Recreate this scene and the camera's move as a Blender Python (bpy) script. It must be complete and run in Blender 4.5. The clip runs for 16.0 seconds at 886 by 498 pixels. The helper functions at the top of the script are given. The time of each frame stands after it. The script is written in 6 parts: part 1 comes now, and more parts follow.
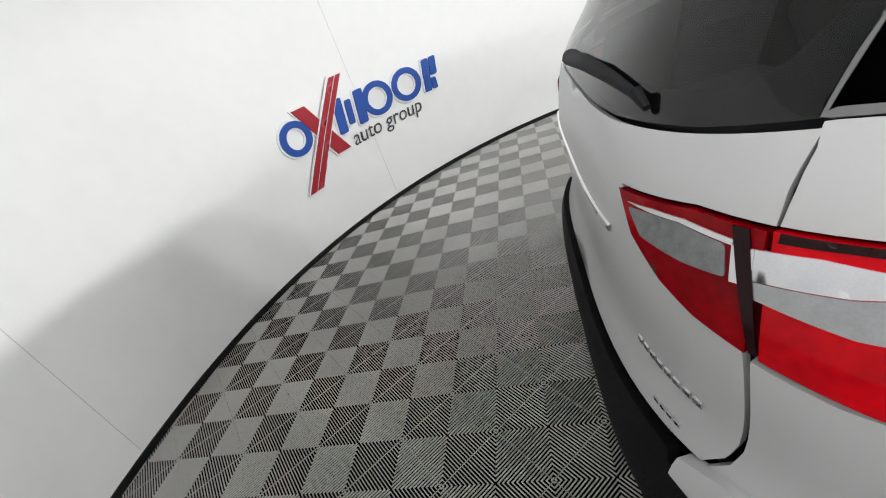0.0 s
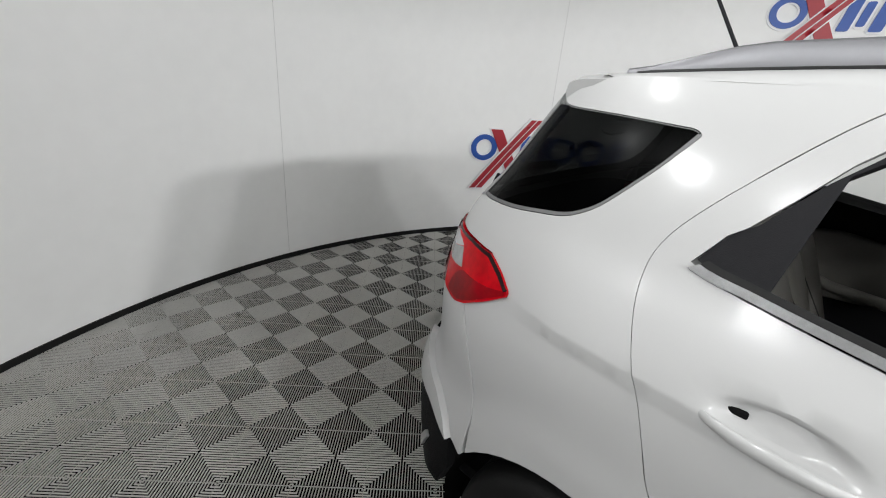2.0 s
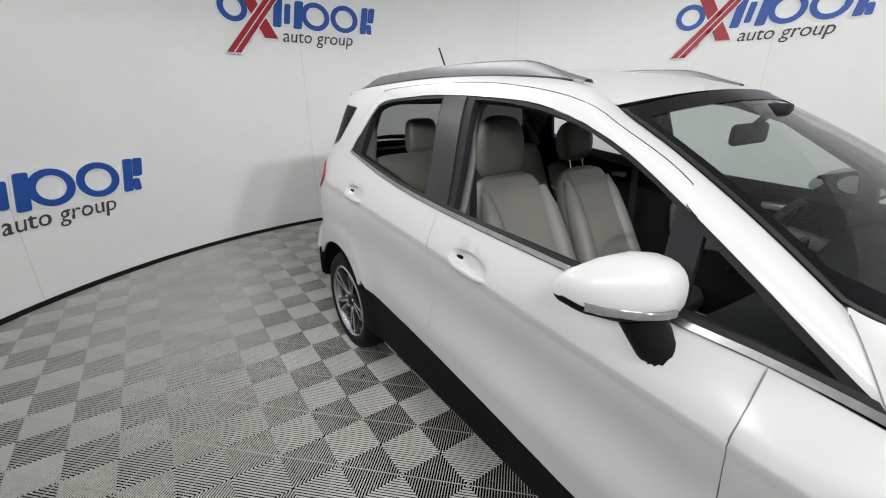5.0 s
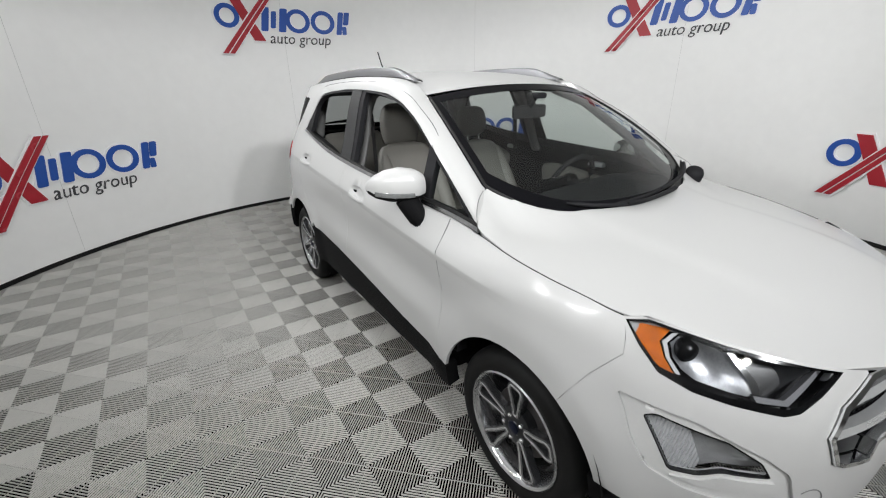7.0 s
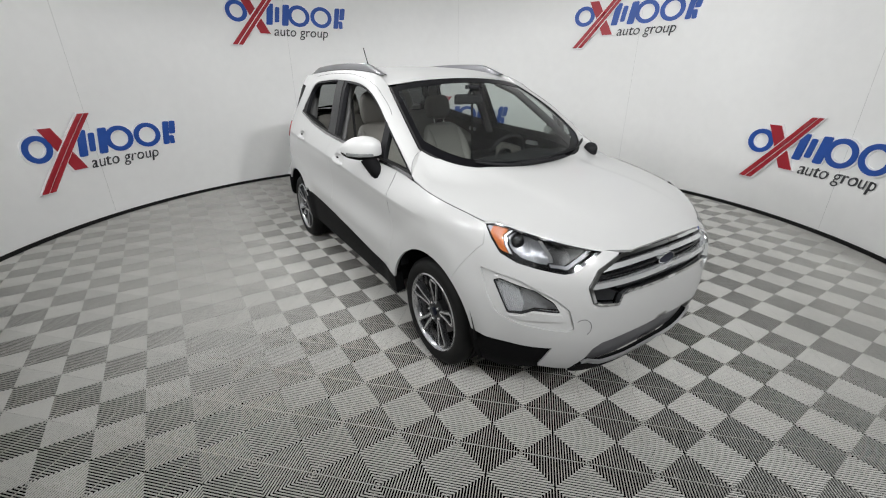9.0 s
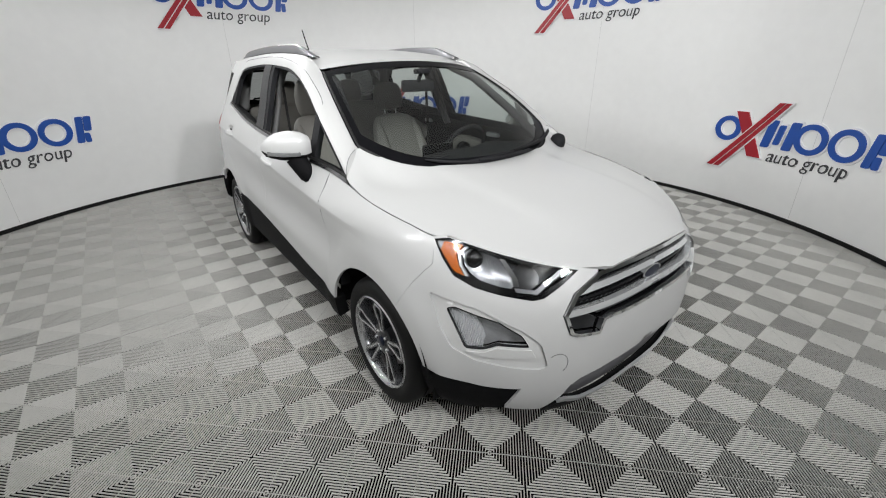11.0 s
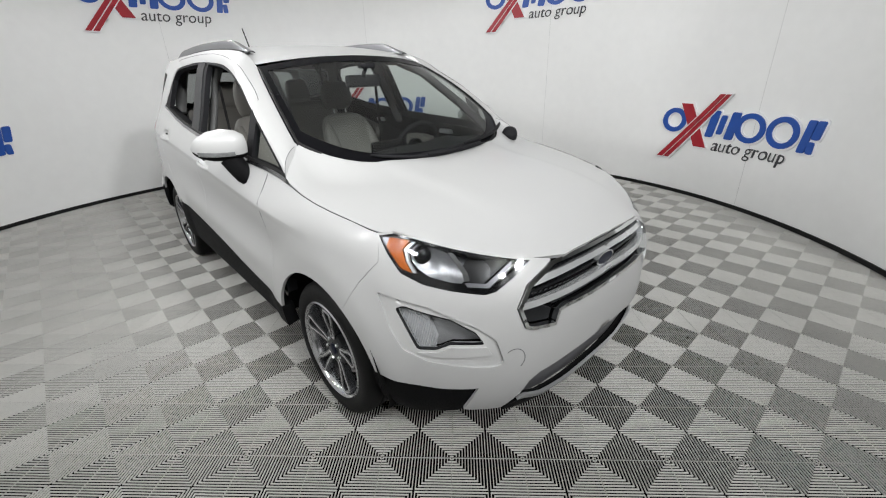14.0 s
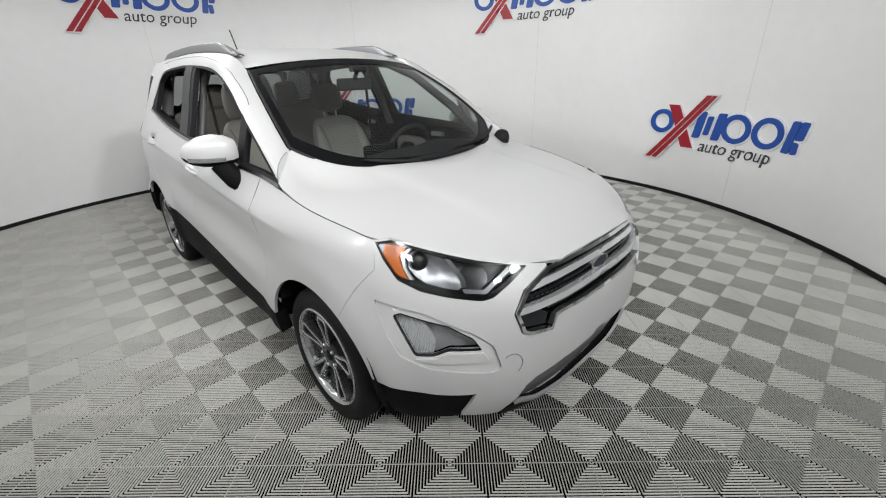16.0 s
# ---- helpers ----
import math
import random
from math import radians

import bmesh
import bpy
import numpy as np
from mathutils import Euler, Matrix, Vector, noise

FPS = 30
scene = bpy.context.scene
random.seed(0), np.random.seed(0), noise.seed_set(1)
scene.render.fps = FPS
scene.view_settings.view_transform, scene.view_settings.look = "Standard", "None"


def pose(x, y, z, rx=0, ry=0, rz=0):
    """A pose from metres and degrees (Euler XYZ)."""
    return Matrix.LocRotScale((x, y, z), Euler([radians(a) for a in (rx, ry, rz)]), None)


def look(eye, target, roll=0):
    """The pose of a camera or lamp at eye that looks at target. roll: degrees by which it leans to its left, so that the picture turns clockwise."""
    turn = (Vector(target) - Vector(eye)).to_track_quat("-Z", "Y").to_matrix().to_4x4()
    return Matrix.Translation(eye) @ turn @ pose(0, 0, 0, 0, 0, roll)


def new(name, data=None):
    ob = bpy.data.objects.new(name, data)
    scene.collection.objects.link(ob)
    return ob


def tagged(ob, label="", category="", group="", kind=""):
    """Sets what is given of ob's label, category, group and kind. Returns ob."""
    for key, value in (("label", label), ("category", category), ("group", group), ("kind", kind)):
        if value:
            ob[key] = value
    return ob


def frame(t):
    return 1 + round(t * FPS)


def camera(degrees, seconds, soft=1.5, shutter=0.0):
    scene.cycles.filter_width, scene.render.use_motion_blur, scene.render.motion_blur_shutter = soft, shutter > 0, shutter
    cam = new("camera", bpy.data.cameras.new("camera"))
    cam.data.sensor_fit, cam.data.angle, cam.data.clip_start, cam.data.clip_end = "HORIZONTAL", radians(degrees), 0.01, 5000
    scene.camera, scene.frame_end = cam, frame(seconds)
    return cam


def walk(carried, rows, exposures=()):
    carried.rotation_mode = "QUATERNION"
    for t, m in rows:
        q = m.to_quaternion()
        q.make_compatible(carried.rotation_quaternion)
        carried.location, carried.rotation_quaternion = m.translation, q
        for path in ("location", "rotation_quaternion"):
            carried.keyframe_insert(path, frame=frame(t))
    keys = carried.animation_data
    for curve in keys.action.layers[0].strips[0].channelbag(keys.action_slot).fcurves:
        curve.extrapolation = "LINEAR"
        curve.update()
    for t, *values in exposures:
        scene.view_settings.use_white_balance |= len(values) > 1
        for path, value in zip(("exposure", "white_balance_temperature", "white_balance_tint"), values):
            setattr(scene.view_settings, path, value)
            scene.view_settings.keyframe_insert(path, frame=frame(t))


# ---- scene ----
cam = camera(94.3, 16.0, soft=1.1)
PATH = [
    (0, (-2.042, -1.032, 1.434), (-2.573, 0.633, 0.461), -21.1),
    (0.5, (-1.953, -1.244, 1.476), (-2.724, 0.344, 0.536), -13.9),
    (1, (-1.657, -1.368, 1.441), (-2.700, 0.081, 0.540), -5.2),
    (1.5, (-1.382, -1.469, 1.475), (-2.564, -0.056, 0.695), 1.9),
    (2, (-1.059, -1.568, 1.525), (-2.303, -0.190, 0.780), 4.8),
    (2.5, (-0.690, -1.668, 1.539), (-1.984, -0.343, 0.785), 5.2),
    (3, (-0.323, -1.637, 1.533), (-1.745, -0.446, 0.783), 3.0),
    (3.5, (0.011, -1.595, 1.565), (-1.522, -0.534, 0.841), 1.2),
    (4, (0.354, -1.665, 1.552), (-1.247, -0.671, 0.881), 0.3),
    (4.5, (0.705, -1.733, 1.557), (-0.888, -0.724, 0.890), -0.3),
    (5, (1.018, -1.670, 1.527), (-0.529, -0.605, 0.838), -0.4),
    (7.5, (2.382, -1.726, 1.540), (0.821, -0.723, 0.794), -1.2),
    (8, (2.627, -1.792, 1.545), (1.064, -0.802, 0.786), -0.8),
    (8.5, (2.900, -1.936, 1.561), (1.336, -0.949, 0.798), -0.3),
    (9, (2.995, -1.892, 1.560), (1.449, -0.887, 0.786), -0.2),
    (11.5, (2.697, -1.539, 1.490), (1.265, -0.398, 0.685), -0.4),
    (12, (2.706, -1.530, 1.471), (1.288, -0.361, 0.683), -0.1),
    (12.5, (2.721, -1.516, 1.464), (1.310, -0.333, 0.684), -0.3),
    (13, (2.732, -1.502, 1.448), (1.331, -0.302, 0.674), -0.7),
    (13.5, (2.735, -1.483, 1.448), (1.351, -0.268, 0.670), -1.1),
    (14, (2.727, -1.478, 1.450), (1.370, -0.242, 0.655), -1.6),
    (14.5, (2.714, -1.494, 1.459), (1.378, -0.241, 0.656), -1.9),
    (15, (2.711, -1.493, 1.463), (1.379, -0.234, 0.661), -1.8),
    (15.5, (2.712, -1.493, 1.471), (1.386, -0.226, 0.672), -1.6),
    (16, (2.702, -1.486, 1.469), (1.379, -0.214, 0.672), -1.6),
]
walk(cam, [(t, look(eye, target, roll)) for t, eye, target, roll in PATH], exposures=[(0.0, 0.16), (1.0, 0.05), (1.5, -0.22), (2.0, -0.37), (3.0, -0.27), (5.0, -0.30), (8.0, -0.32), (16.0, -0.32)])

# ---- light: a white booth, its spot lamps mostly towards the open front and the right ----
BOOTH_X, BOOTH_Y, BOOTH_R, BOOTH_H = -0.23, 0.145, 4.045, 3.5
world = bpy.data.worlds.new("world")
world.use_nodes = True
world.node_tree.nodes["Background"].inputs[0].default_value = (0.8, 0.85, 0.9, 1)
world.node_tree.nodes["Background"].inputs[1].default_value = 0.05
scene.world = world


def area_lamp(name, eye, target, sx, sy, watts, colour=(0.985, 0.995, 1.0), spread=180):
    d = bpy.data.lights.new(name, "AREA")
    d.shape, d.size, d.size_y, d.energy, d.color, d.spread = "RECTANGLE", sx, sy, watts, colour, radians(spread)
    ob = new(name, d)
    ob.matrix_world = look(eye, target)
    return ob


for angle, watts, spread, reach, high in ((202.5, 30, 110, 2.5, 3.25), (241.0, 30, 108, 3.4, 2.8), (298.0, 46, 124, 3.7, 2.5), (337.5, 46, 130, 3.3, 2.85)):
    for turn in (-15, 0, 15):
        a = radians(angle + turn)
        eye = (BOOTH_X + reach * math.cos(a), BOOTH_Y + reach * math.sin(a), high)
        area_lamp("booth_lamp", eye, (2 * BOOTH_X - eye[0], 2 * BOOTH_Y - eye[1], 1.5), 0.26, 0.14, watts / 3, spread=spread)
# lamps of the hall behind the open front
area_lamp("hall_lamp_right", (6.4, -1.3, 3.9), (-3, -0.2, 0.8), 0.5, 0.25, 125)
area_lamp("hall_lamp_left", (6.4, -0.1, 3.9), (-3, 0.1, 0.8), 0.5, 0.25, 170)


# ---- materials ----
def material(name, base, rough=0.5, metal=0.0, coat=0.0, coat_rough=0.05, vary=0.08, scale=6.0, fine=120.0, bump=0.0, bump_scale=300.0, spec=0.5, rough_vary=0.0, island=0.0):
    """A procedural surface: base colour broken by broad stains and fine grain, with optional relief."""
    m = bpy.data.materials.new(name)
    m.use_nodes = True
    n, l = m.node_tree.nodes, m.node_tree.links
    b = n["Principled BSDF"]
    co = n.new("ShaderNodeTexCoord")
    n1, n2 = n.new("ShaderNodeTexNoise"), n.new("ShaderNodeTexNoise")
    n1.inputs["Scale"].default_value, n1.inputs["Detail"].default_value = scale, 5
    n2.inputs["Scale"].default_value, n2.inputs["Detail"].default_value = fine, 2
    l.new(co.outputs["Object"], n1.inputs["Vector"])
    l.new(co.outputs["Object"], n2.inputs["Vector"])
    add = n.new("ShaderNodeMath")
    add.operation = "MULTIPLY_ADD"
    l.new(n2.outputs["Fac"], add.inputs[0])
    add.inputs[1].default_value = 0.45
    l.new(n1.outputs["Fac"], add.inputs[2])
    src = add.outputs[0]
    if island:
        info = n.new("ShaderNodeObjectInfo")
        add2 = n.new("ShaderNodeMath")
        add2.operation = "MULTIPLY_ADD"
        l.new(info.outputs["Random"], add2.inputs[0])
        add2.inputs[1].default_value = island
        l.new(src, add2.inputs[2])
        src = add2.outputs[0]
    ramp = n.new("ShaderNodeMapRange")
    ramp.inputs["From Min"].default_value, ramp.inputs["From Max"].default_value = 0.35, 1.1 + island
    ramp.inputs["To Min"].default_value, ramp.inputs["To Max"].default_value = 1 - vary, 1 + vary
    l.new(src, ramp.inputs["Value"])
    mul = n.new("ShaderNodeVectorMath")
    mul.operation = "SCALE"
    mul.inputs[0].default_value = base
    l.new(ramp.outputs["Result"], mul.inputs["Scale"])
    l.new(mul.outputs["Vector"], b.inputs["Base Color"])
    b.inputs["Roughness"].default_value, b.inputs["Metallic"].default_value = rough, metal
    b.inputs["Coat Weight"].default_value, b.inputs["Coat Roughness"].default_value = coat, coat_rough
    b.inputs["Specular IOR Level"].default_value = spec
    if rough_vary:
        rr = n.new("ShaderNodeMapRange")
        rr.inputs["From Min"].default_value, rr.inputs["From Max"].default_value = 0.3, 0.8
        rr.inputs["To Min"].default_value, rr.inputs["To Max"].default_value = rough - rough_vary, rough + rough_vary
        l.new(n1.outputs["Fac"], rr.inputs["Value"])
        l.new(rr.outputs["Result"], b.inputs["Roughness"])
    if bump:
        n3 = n.new("ShaderNodeTexNoise")
        n3.inputs["Scale"].default_value, n3.inputs["Detail"].default_value = bump_scale, 3
        l.new(co.outputs["Object"], n3.inputs["Vector"])
        bp = n.new("ShaderNodeBump")
        bp.inputs["Strength"].default_value, bp.inputs["Distance"].default_value = bump, 0.002
        l.new(n3.outputs["Fac"], bp.inputs["Height"])
        l.new(bp.outputs["Normal"], b.inputs["Normal"])
    return m


def glass(name, tint, gloss=0.02, ior=1.5, edge=1.0):
    """A thin pane: tinted see-through with a Fresnel gloss."""
    m = bpy.data.materials.new(name)
    m.use_nodes = True
    n, l = m.node_tree.nodes, m.node_tree.links
    n.remove(n["Principled BSDF"])
    tr, gl, mix = n.new("ShaderNodeBsdfTransparent"), n.new("ShaderNodeBsdfGlossy"), n.new("ShaderNodeMixShader")
    lw, pw, fr = n.new("ShaderNodeLayerWeight"), n.new("ShaderNodeMath"), n.new("ShaderNodeMath")
    tr.inputs["Color"].default_value = (*tint, 1)
    gl.inputs["Roughness"].default_value = gloss
    f0 = ((ior - 1) / (ior + 1)) ** 2
    lw.inputs["Blend"].default_value = 0.5
    pw.operation, fr.operation = "POWER", "MULTIPLY_ADD"
    l.new(lw.outputs["Facing"], pw.inputs[0])
    pw.inputs[1].default_value = 5.0
    l.new(pw.outputs[0], fr.inputs[0])
    fr.inputs[1].default_value, fr.inputs[2].default_value = (1 - f0) * edge, f0
    l.new(fr.outputs[0], mix.inputs[0])
    l.new(tr.outputs[0], mix.inputs[1])
    l.new(gl.outputs[0], mix.inputs[2])
    l.new(mix.outputs[0], n["Material Output"].inputs["Surface"])
    return m


M_WALL = material("white_wall_paint", (0.86, 0.86, 0.85), 0.55, vary=0.045, scale=0.7, fine=9, bump=0.05, bump_scale=60)
M_CEIL = material("ceiling_white", (0.80, 0.80, 0.79), 0.7, vary=0.03)
M_CONCRETE = material("hall_concrete", (0.28, 0.28, 0.27), 0.6, vary=0.15, scale=1.5)
M_HALL = material("hall_paint", (0.45, 0.45, 0.44), 0.8, vary=0.05)
M_STRIP = material("black_rubber_strip", (0.012, 0.012, 0.012), 0.5, vary=0.3, spec=0.2)
M_SEAM = material("seam_grey", (0.60, 0.60, 0.59), 0.7)
M_TILE = material("grey_floor_plastic", (0.50, 0.494, 0.468), 0.25, vary=0.16, scale=1.6, fine=40, island=0.12, bump=0.1)
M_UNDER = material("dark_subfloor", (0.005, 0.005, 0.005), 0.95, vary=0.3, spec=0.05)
M_PAINT = material("pearl_white_paint", (0.445, 0.445, 0.442), 0.45, 0.05, spec=0.2, coat=0.5, coat_rough=0.17, vary=0.012, scale=3, fine=900)
M_PLASTIC = material("black_textured_plastic", (0.006, 0.006, 0.0065), 0.6, vary=0.25, bump=0.25, bump_scale=700, spec=0.07)
M_GLOSSBLACK = material("gloss_black", (0.004, 0.004, 0.0045), 0.12, vary=0.2, spec=0.35)
M_PILLAR = material("black_pillar_film", (0.014, 0.014, 0.0155), 0.36, vary=0.35, bump=0.2, bump_scale=170, spec=0.26)
M_CHROME = material("chrome", (0.86, 0.87, 0.88), 0.08, 1.0, vary=0.04)
M_BELTTRIM = material("brushed_bright_trim", (0.36, 0.362, 0.365), 0.22, 1.0, vary=0.2, scale=30, fine=200)
M_GRILLEBAR = material("polished_grille_bar", (0.80, 0.81, 0.82), 0.26, 0.7, vary=0.08)
M_SILVER = material("satin_silver", (0.55, 0.56, 0.57), 0.32, 0.85, vary=0.06)
M_RAIL = material("satin_rail_grey", (0.14, 0.14, 0.148), 0.36, 0.4, vary=0.06)
M_GUNMETAL = material("machined_gunmetal", (0.58, 0.585, 0.60), 0.2, 0.95, vary=0.12)
M_SPOKE = material("gunmetal_spoke", (0.16, 0.162, 0.17), 0.25, 0.85, vary=0.12)
M_ALLOYDARK = material("dark_alloy_pocket", (0.040, 0.041, 0.044), 0.28, 0.8, vary=0.15)
M_TYRE = material("tyre_rubber", (0.006, 0.006, 0.006), 0.62, vary=0.3, bump=0.3, bump_scale=200, spec=0.2)
M_BRAKE = material("brake_iron", (0.16, 0.15, 0.15), 0.45, 0.8, vary=0.2)
M_WELL = material("wheel_well_liner", (0.006, 0.006, 0.006), 0.85, vary=0.3, spec=0.06)
M_RED = material("red_lens", (0.42, 0.0008, 0.005), 0.08, vary=0.55, scale=11, fine=60, spec=0.10, coat=0.06)
M_REDDARK = material("dark_red_lens", (0.19, 0.0006, 0.003), 0.08, vary=0.6, scale=12, fine=60, spec=0.10, coat=0.06)
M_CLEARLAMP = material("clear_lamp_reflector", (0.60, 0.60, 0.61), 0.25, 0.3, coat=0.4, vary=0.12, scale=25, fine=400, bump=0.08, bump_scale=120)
# darker copy of the clear lens with shade in its colour; also plain grey parts
M_CLEARSHADE = material("shaded_grey_lens", (0.34, 0.34, 0.345), 0.25, 0.3, coat=0.6, vary=0.2, scale=40, fine=300, bump=0.1, bump_scale=120)
M_AMBER = material("amber_reflector", (0.46, 0.105, 0.005), 0.2, coat=0.4, vary=0.45, scale=28, bump=0.6, bump_scale=60)
M_LAMPBLACK = material("lamp_housing_black", (0.010, 0.010, 0.011), 0.25, vary=0.2)
M_LEATHER = material("stone_leather", (0.15, 0.144, 0.130), 0.5, vary=0.08, bump=0.2, bump_scale=500)
M_TRIM = material("dark_cabin_trim", (0.013, 0.013, 0.0145), 0.6, vary=0.2, bump=0.2, bump_scale=500, spec=0.12)
M_HEADLINER = material("light_headliner", (0.34, 0.335, 0.32), 0.9, vary=0.05)
M_INNER = material("grey_pillar_trim", (0.11, 0.11, 0.108), 0.6, vary=0.1, bump=0.1, bump_scale=500)
M_BELT = material("seat_belt_black", (0.02, 0.02, 0.02), 0.7, vary=0.2, spec=0.2)
M_BLUE = material("blue_sign_vinyl", (0.012, 0.075, 0.36), 0.4, vary=0.1)
M_SIGNRED = material("red_sign_vinyl", (0.36, 0.010, 0.022), 0.4, vary=0.1)
M_SIGNWHITE = material("white_sign_edge", (0.86, 0.86, 0.87), 0.4, vary=0.02)
M_SIGNDARK = material("charcoal_sign_vinyl", (0.05, 0.05, 0.055), 0.5, vary=0.1)
M_BADGE = material("badge_blue", (0.003, 0.005, 0.016), 0.3, spec=0.2)
M_GLASS = glass("clear_glass", (0.88, 0.91, 0.89), ior=1.2, edge=0.35)
M_PRIVACY = glass("privacy_glass", (0.06, 0.062, 0.062), gloss=0.22, ior=1.1, edge=0.3)
M_PRIVACYBLACK = material("near_black_glass", (0.005, 0.005, 0.006), 0.2, vary=0.2, spec=0.04)
M_REARGLASS = glass("rear_door_tint", (0.78, 0.79, 0.78), ior=1.2, edge=0.35)
M_BACKLIGHT = glass("backlight_tint", (0.32, 0.333, 0.33), ior=1.75)
M_CLEARGREY = material("grey_clear_lens", (0.16, 0.165, 0.165), 0.15, 0.3, coat=1.0, vary=0.3, scale=60, fine=300)
M_BEZEL = material("satin_silver_white", (0.50, 0.50, 0.497), 0.36, 0.1, vary=0.05)
M_REFLECT = material("lamp_reflector", (0.34, 0.345, 0.36), 0.3, 0.8, vary=0.25, scale=30, bump=0.5, bump_scale=35)
M_WINDSCREEN = glass("windscreen_glass", (0.64, 0.69, 0.67), ior=1.55)
M_SMOKE = material("smoked_red_lens", (0.012, 0.0015, 0.002), 0.12, vary=0.2, spec=0.2)
M_FOG = material("ribbed_fog_glass", (0.62, 0.625, 0.63), 0.2, 0.35, vary=0.15, scale=35, fine=90)
M_SEAL = material("grey_rubber_seal", (0.12, 0.12, 0.12), 0.5, vary=0.2)
M_GAP = material("shut_line_grey", (0.16, 0.16, 0.16), 0.6, vary=0.2)
M_LENS = glass("lamp_lens", (0.93, 0.94, 0.95))


# ---- small builders ----
def part(name, bm, mat, parent, label="", smooth=True):
    """Links a bmesh as one mesh object under a thing or a part."""
    me = bpy.data.meshes.new(name)
    bmesh.ops.recalc_face_normals(bm, faces=bm.faces)
    bm.to_mesh(me)
    bm.free()
    if smooth:
        me.polygons.foreach_set("use_smooth", [True] * len(me.polygons))
        me.set_sharp_from_angle(angle=radians(38))
    me.materials.append(mat)
    ob = new(name, me)
    ob.parent = parent
    return tagged(ob, label)


def thing(name, label, category, group="", kind=""):
    return tagged(new(name), label, category, group, kind)


def smoothstep(a, b, x):
    t = min(1.0, max(0.0, (x - a) / (b - a)))
    return t * t * (3 - 2 * t)


def curve_of(points):
    """A smooth monotone-ish function through (x, y) pairs in rising x (Catmull-Rom tangents)."""
    xs, ys = [p[0] for p in points], [p[1] for p in points]
    m = []
    for i in range(len(xs)):
        a, b = max(i - 1, 0), min(i + 1, len(xs) - 1)
        m.append((ys[b] - ys[a]) / (xs[b] - xs[a]))

    def f(x):
        if x <= xs[0]:
            return ys[0]
        if x >= xs[-1]:
            return ys[-1]
        i = next(k for k in range(len(xs) - 1) if xs[k] <= x <= xs[k + 1])
        h = xs[i + 1] - xs[i]
        t = (x - xs[i]) / h
        return ((2 * t ** 3 - 3 * t ** 2 + 1) * ys[i] + (t ** 3 - 2 * t ** 2 + t) * h * m[i]
                + (3 * t ** 2 - 2 * t ** 3) * ys[i + 1] + (t ** 3 - t ** 2) * h * m[i + 1])
    return f


def densify(poly, step):
    out = []
    for (a, b), (c, d) in zip(poly, poly[1:] + poly[:1]):
        k = max(1, int(math.ceil(math.hypot(c - a, d - b) / step)))
        out += [(a + (c - a) * i / k, b + (d - b) * i / k) for i in range(k)]
    return out


def rounded(poly, radius, k=4):
    """Rounds the corners of a polygon."""
    out = []
    n = len(poly)
    for i in range(n):
        p, a, b = Vector(poly[i]), Vector(poly[i - 1]), Vector(poly[(i + 1) % n])
        r = min(radius, (a - p).length * 0.45, (b - p).length * 0.45)
        s, e = p + (a - p).normalized() * r, p + (b - p).normalized() * r
        for j in range(k + 1):
            t = j / k
            out.append(tuple((1 - t) ** 2 * s + 2 * t * (1 - t) * p + t * t * e))
    return out


def area2(poly):
    return sum(a * d - b * c for (a, b), (c, d) in zip(poly, poly[1:] + poly[:1]))


def shrink(poly, d):
    """Moves every side of a polygon inwards by d."""
    s = 1 if area2(poly) > 0 else -1
    out = []
    n = len(poly)
    for i in range(n):
        a, p, b = Vector(poly[i - 1]), Vector(poly[i]), Vector(poly[(i + 1) % n])
        e, f = (p - a), (b - p)
        if e.length < 1e-7 or f.length < 1e-7:
            out.append(tuple(p))
            continue
        e, f = e.normalized(), f.normalized()
        q = Vector((-e.y, e.x)) + Vector((-f.y, f.x))
        q = q / max(0.5, q.length) if q.length > 1e-6 else Vector((-e.y, e.x))
        out.append(tuple(p + q.normalized() * s * d))
    return out


def inside(poly, x, y):
    c = False
    for (x1, y1), (x2, y2) in zip(poly, poly[1:] + poly[:1]):
        if (y1 > y) != (y2 > y) and x < (x2 - x1) * (y - y1) / (y2 - y1) + x1:
            c = not c
    return c


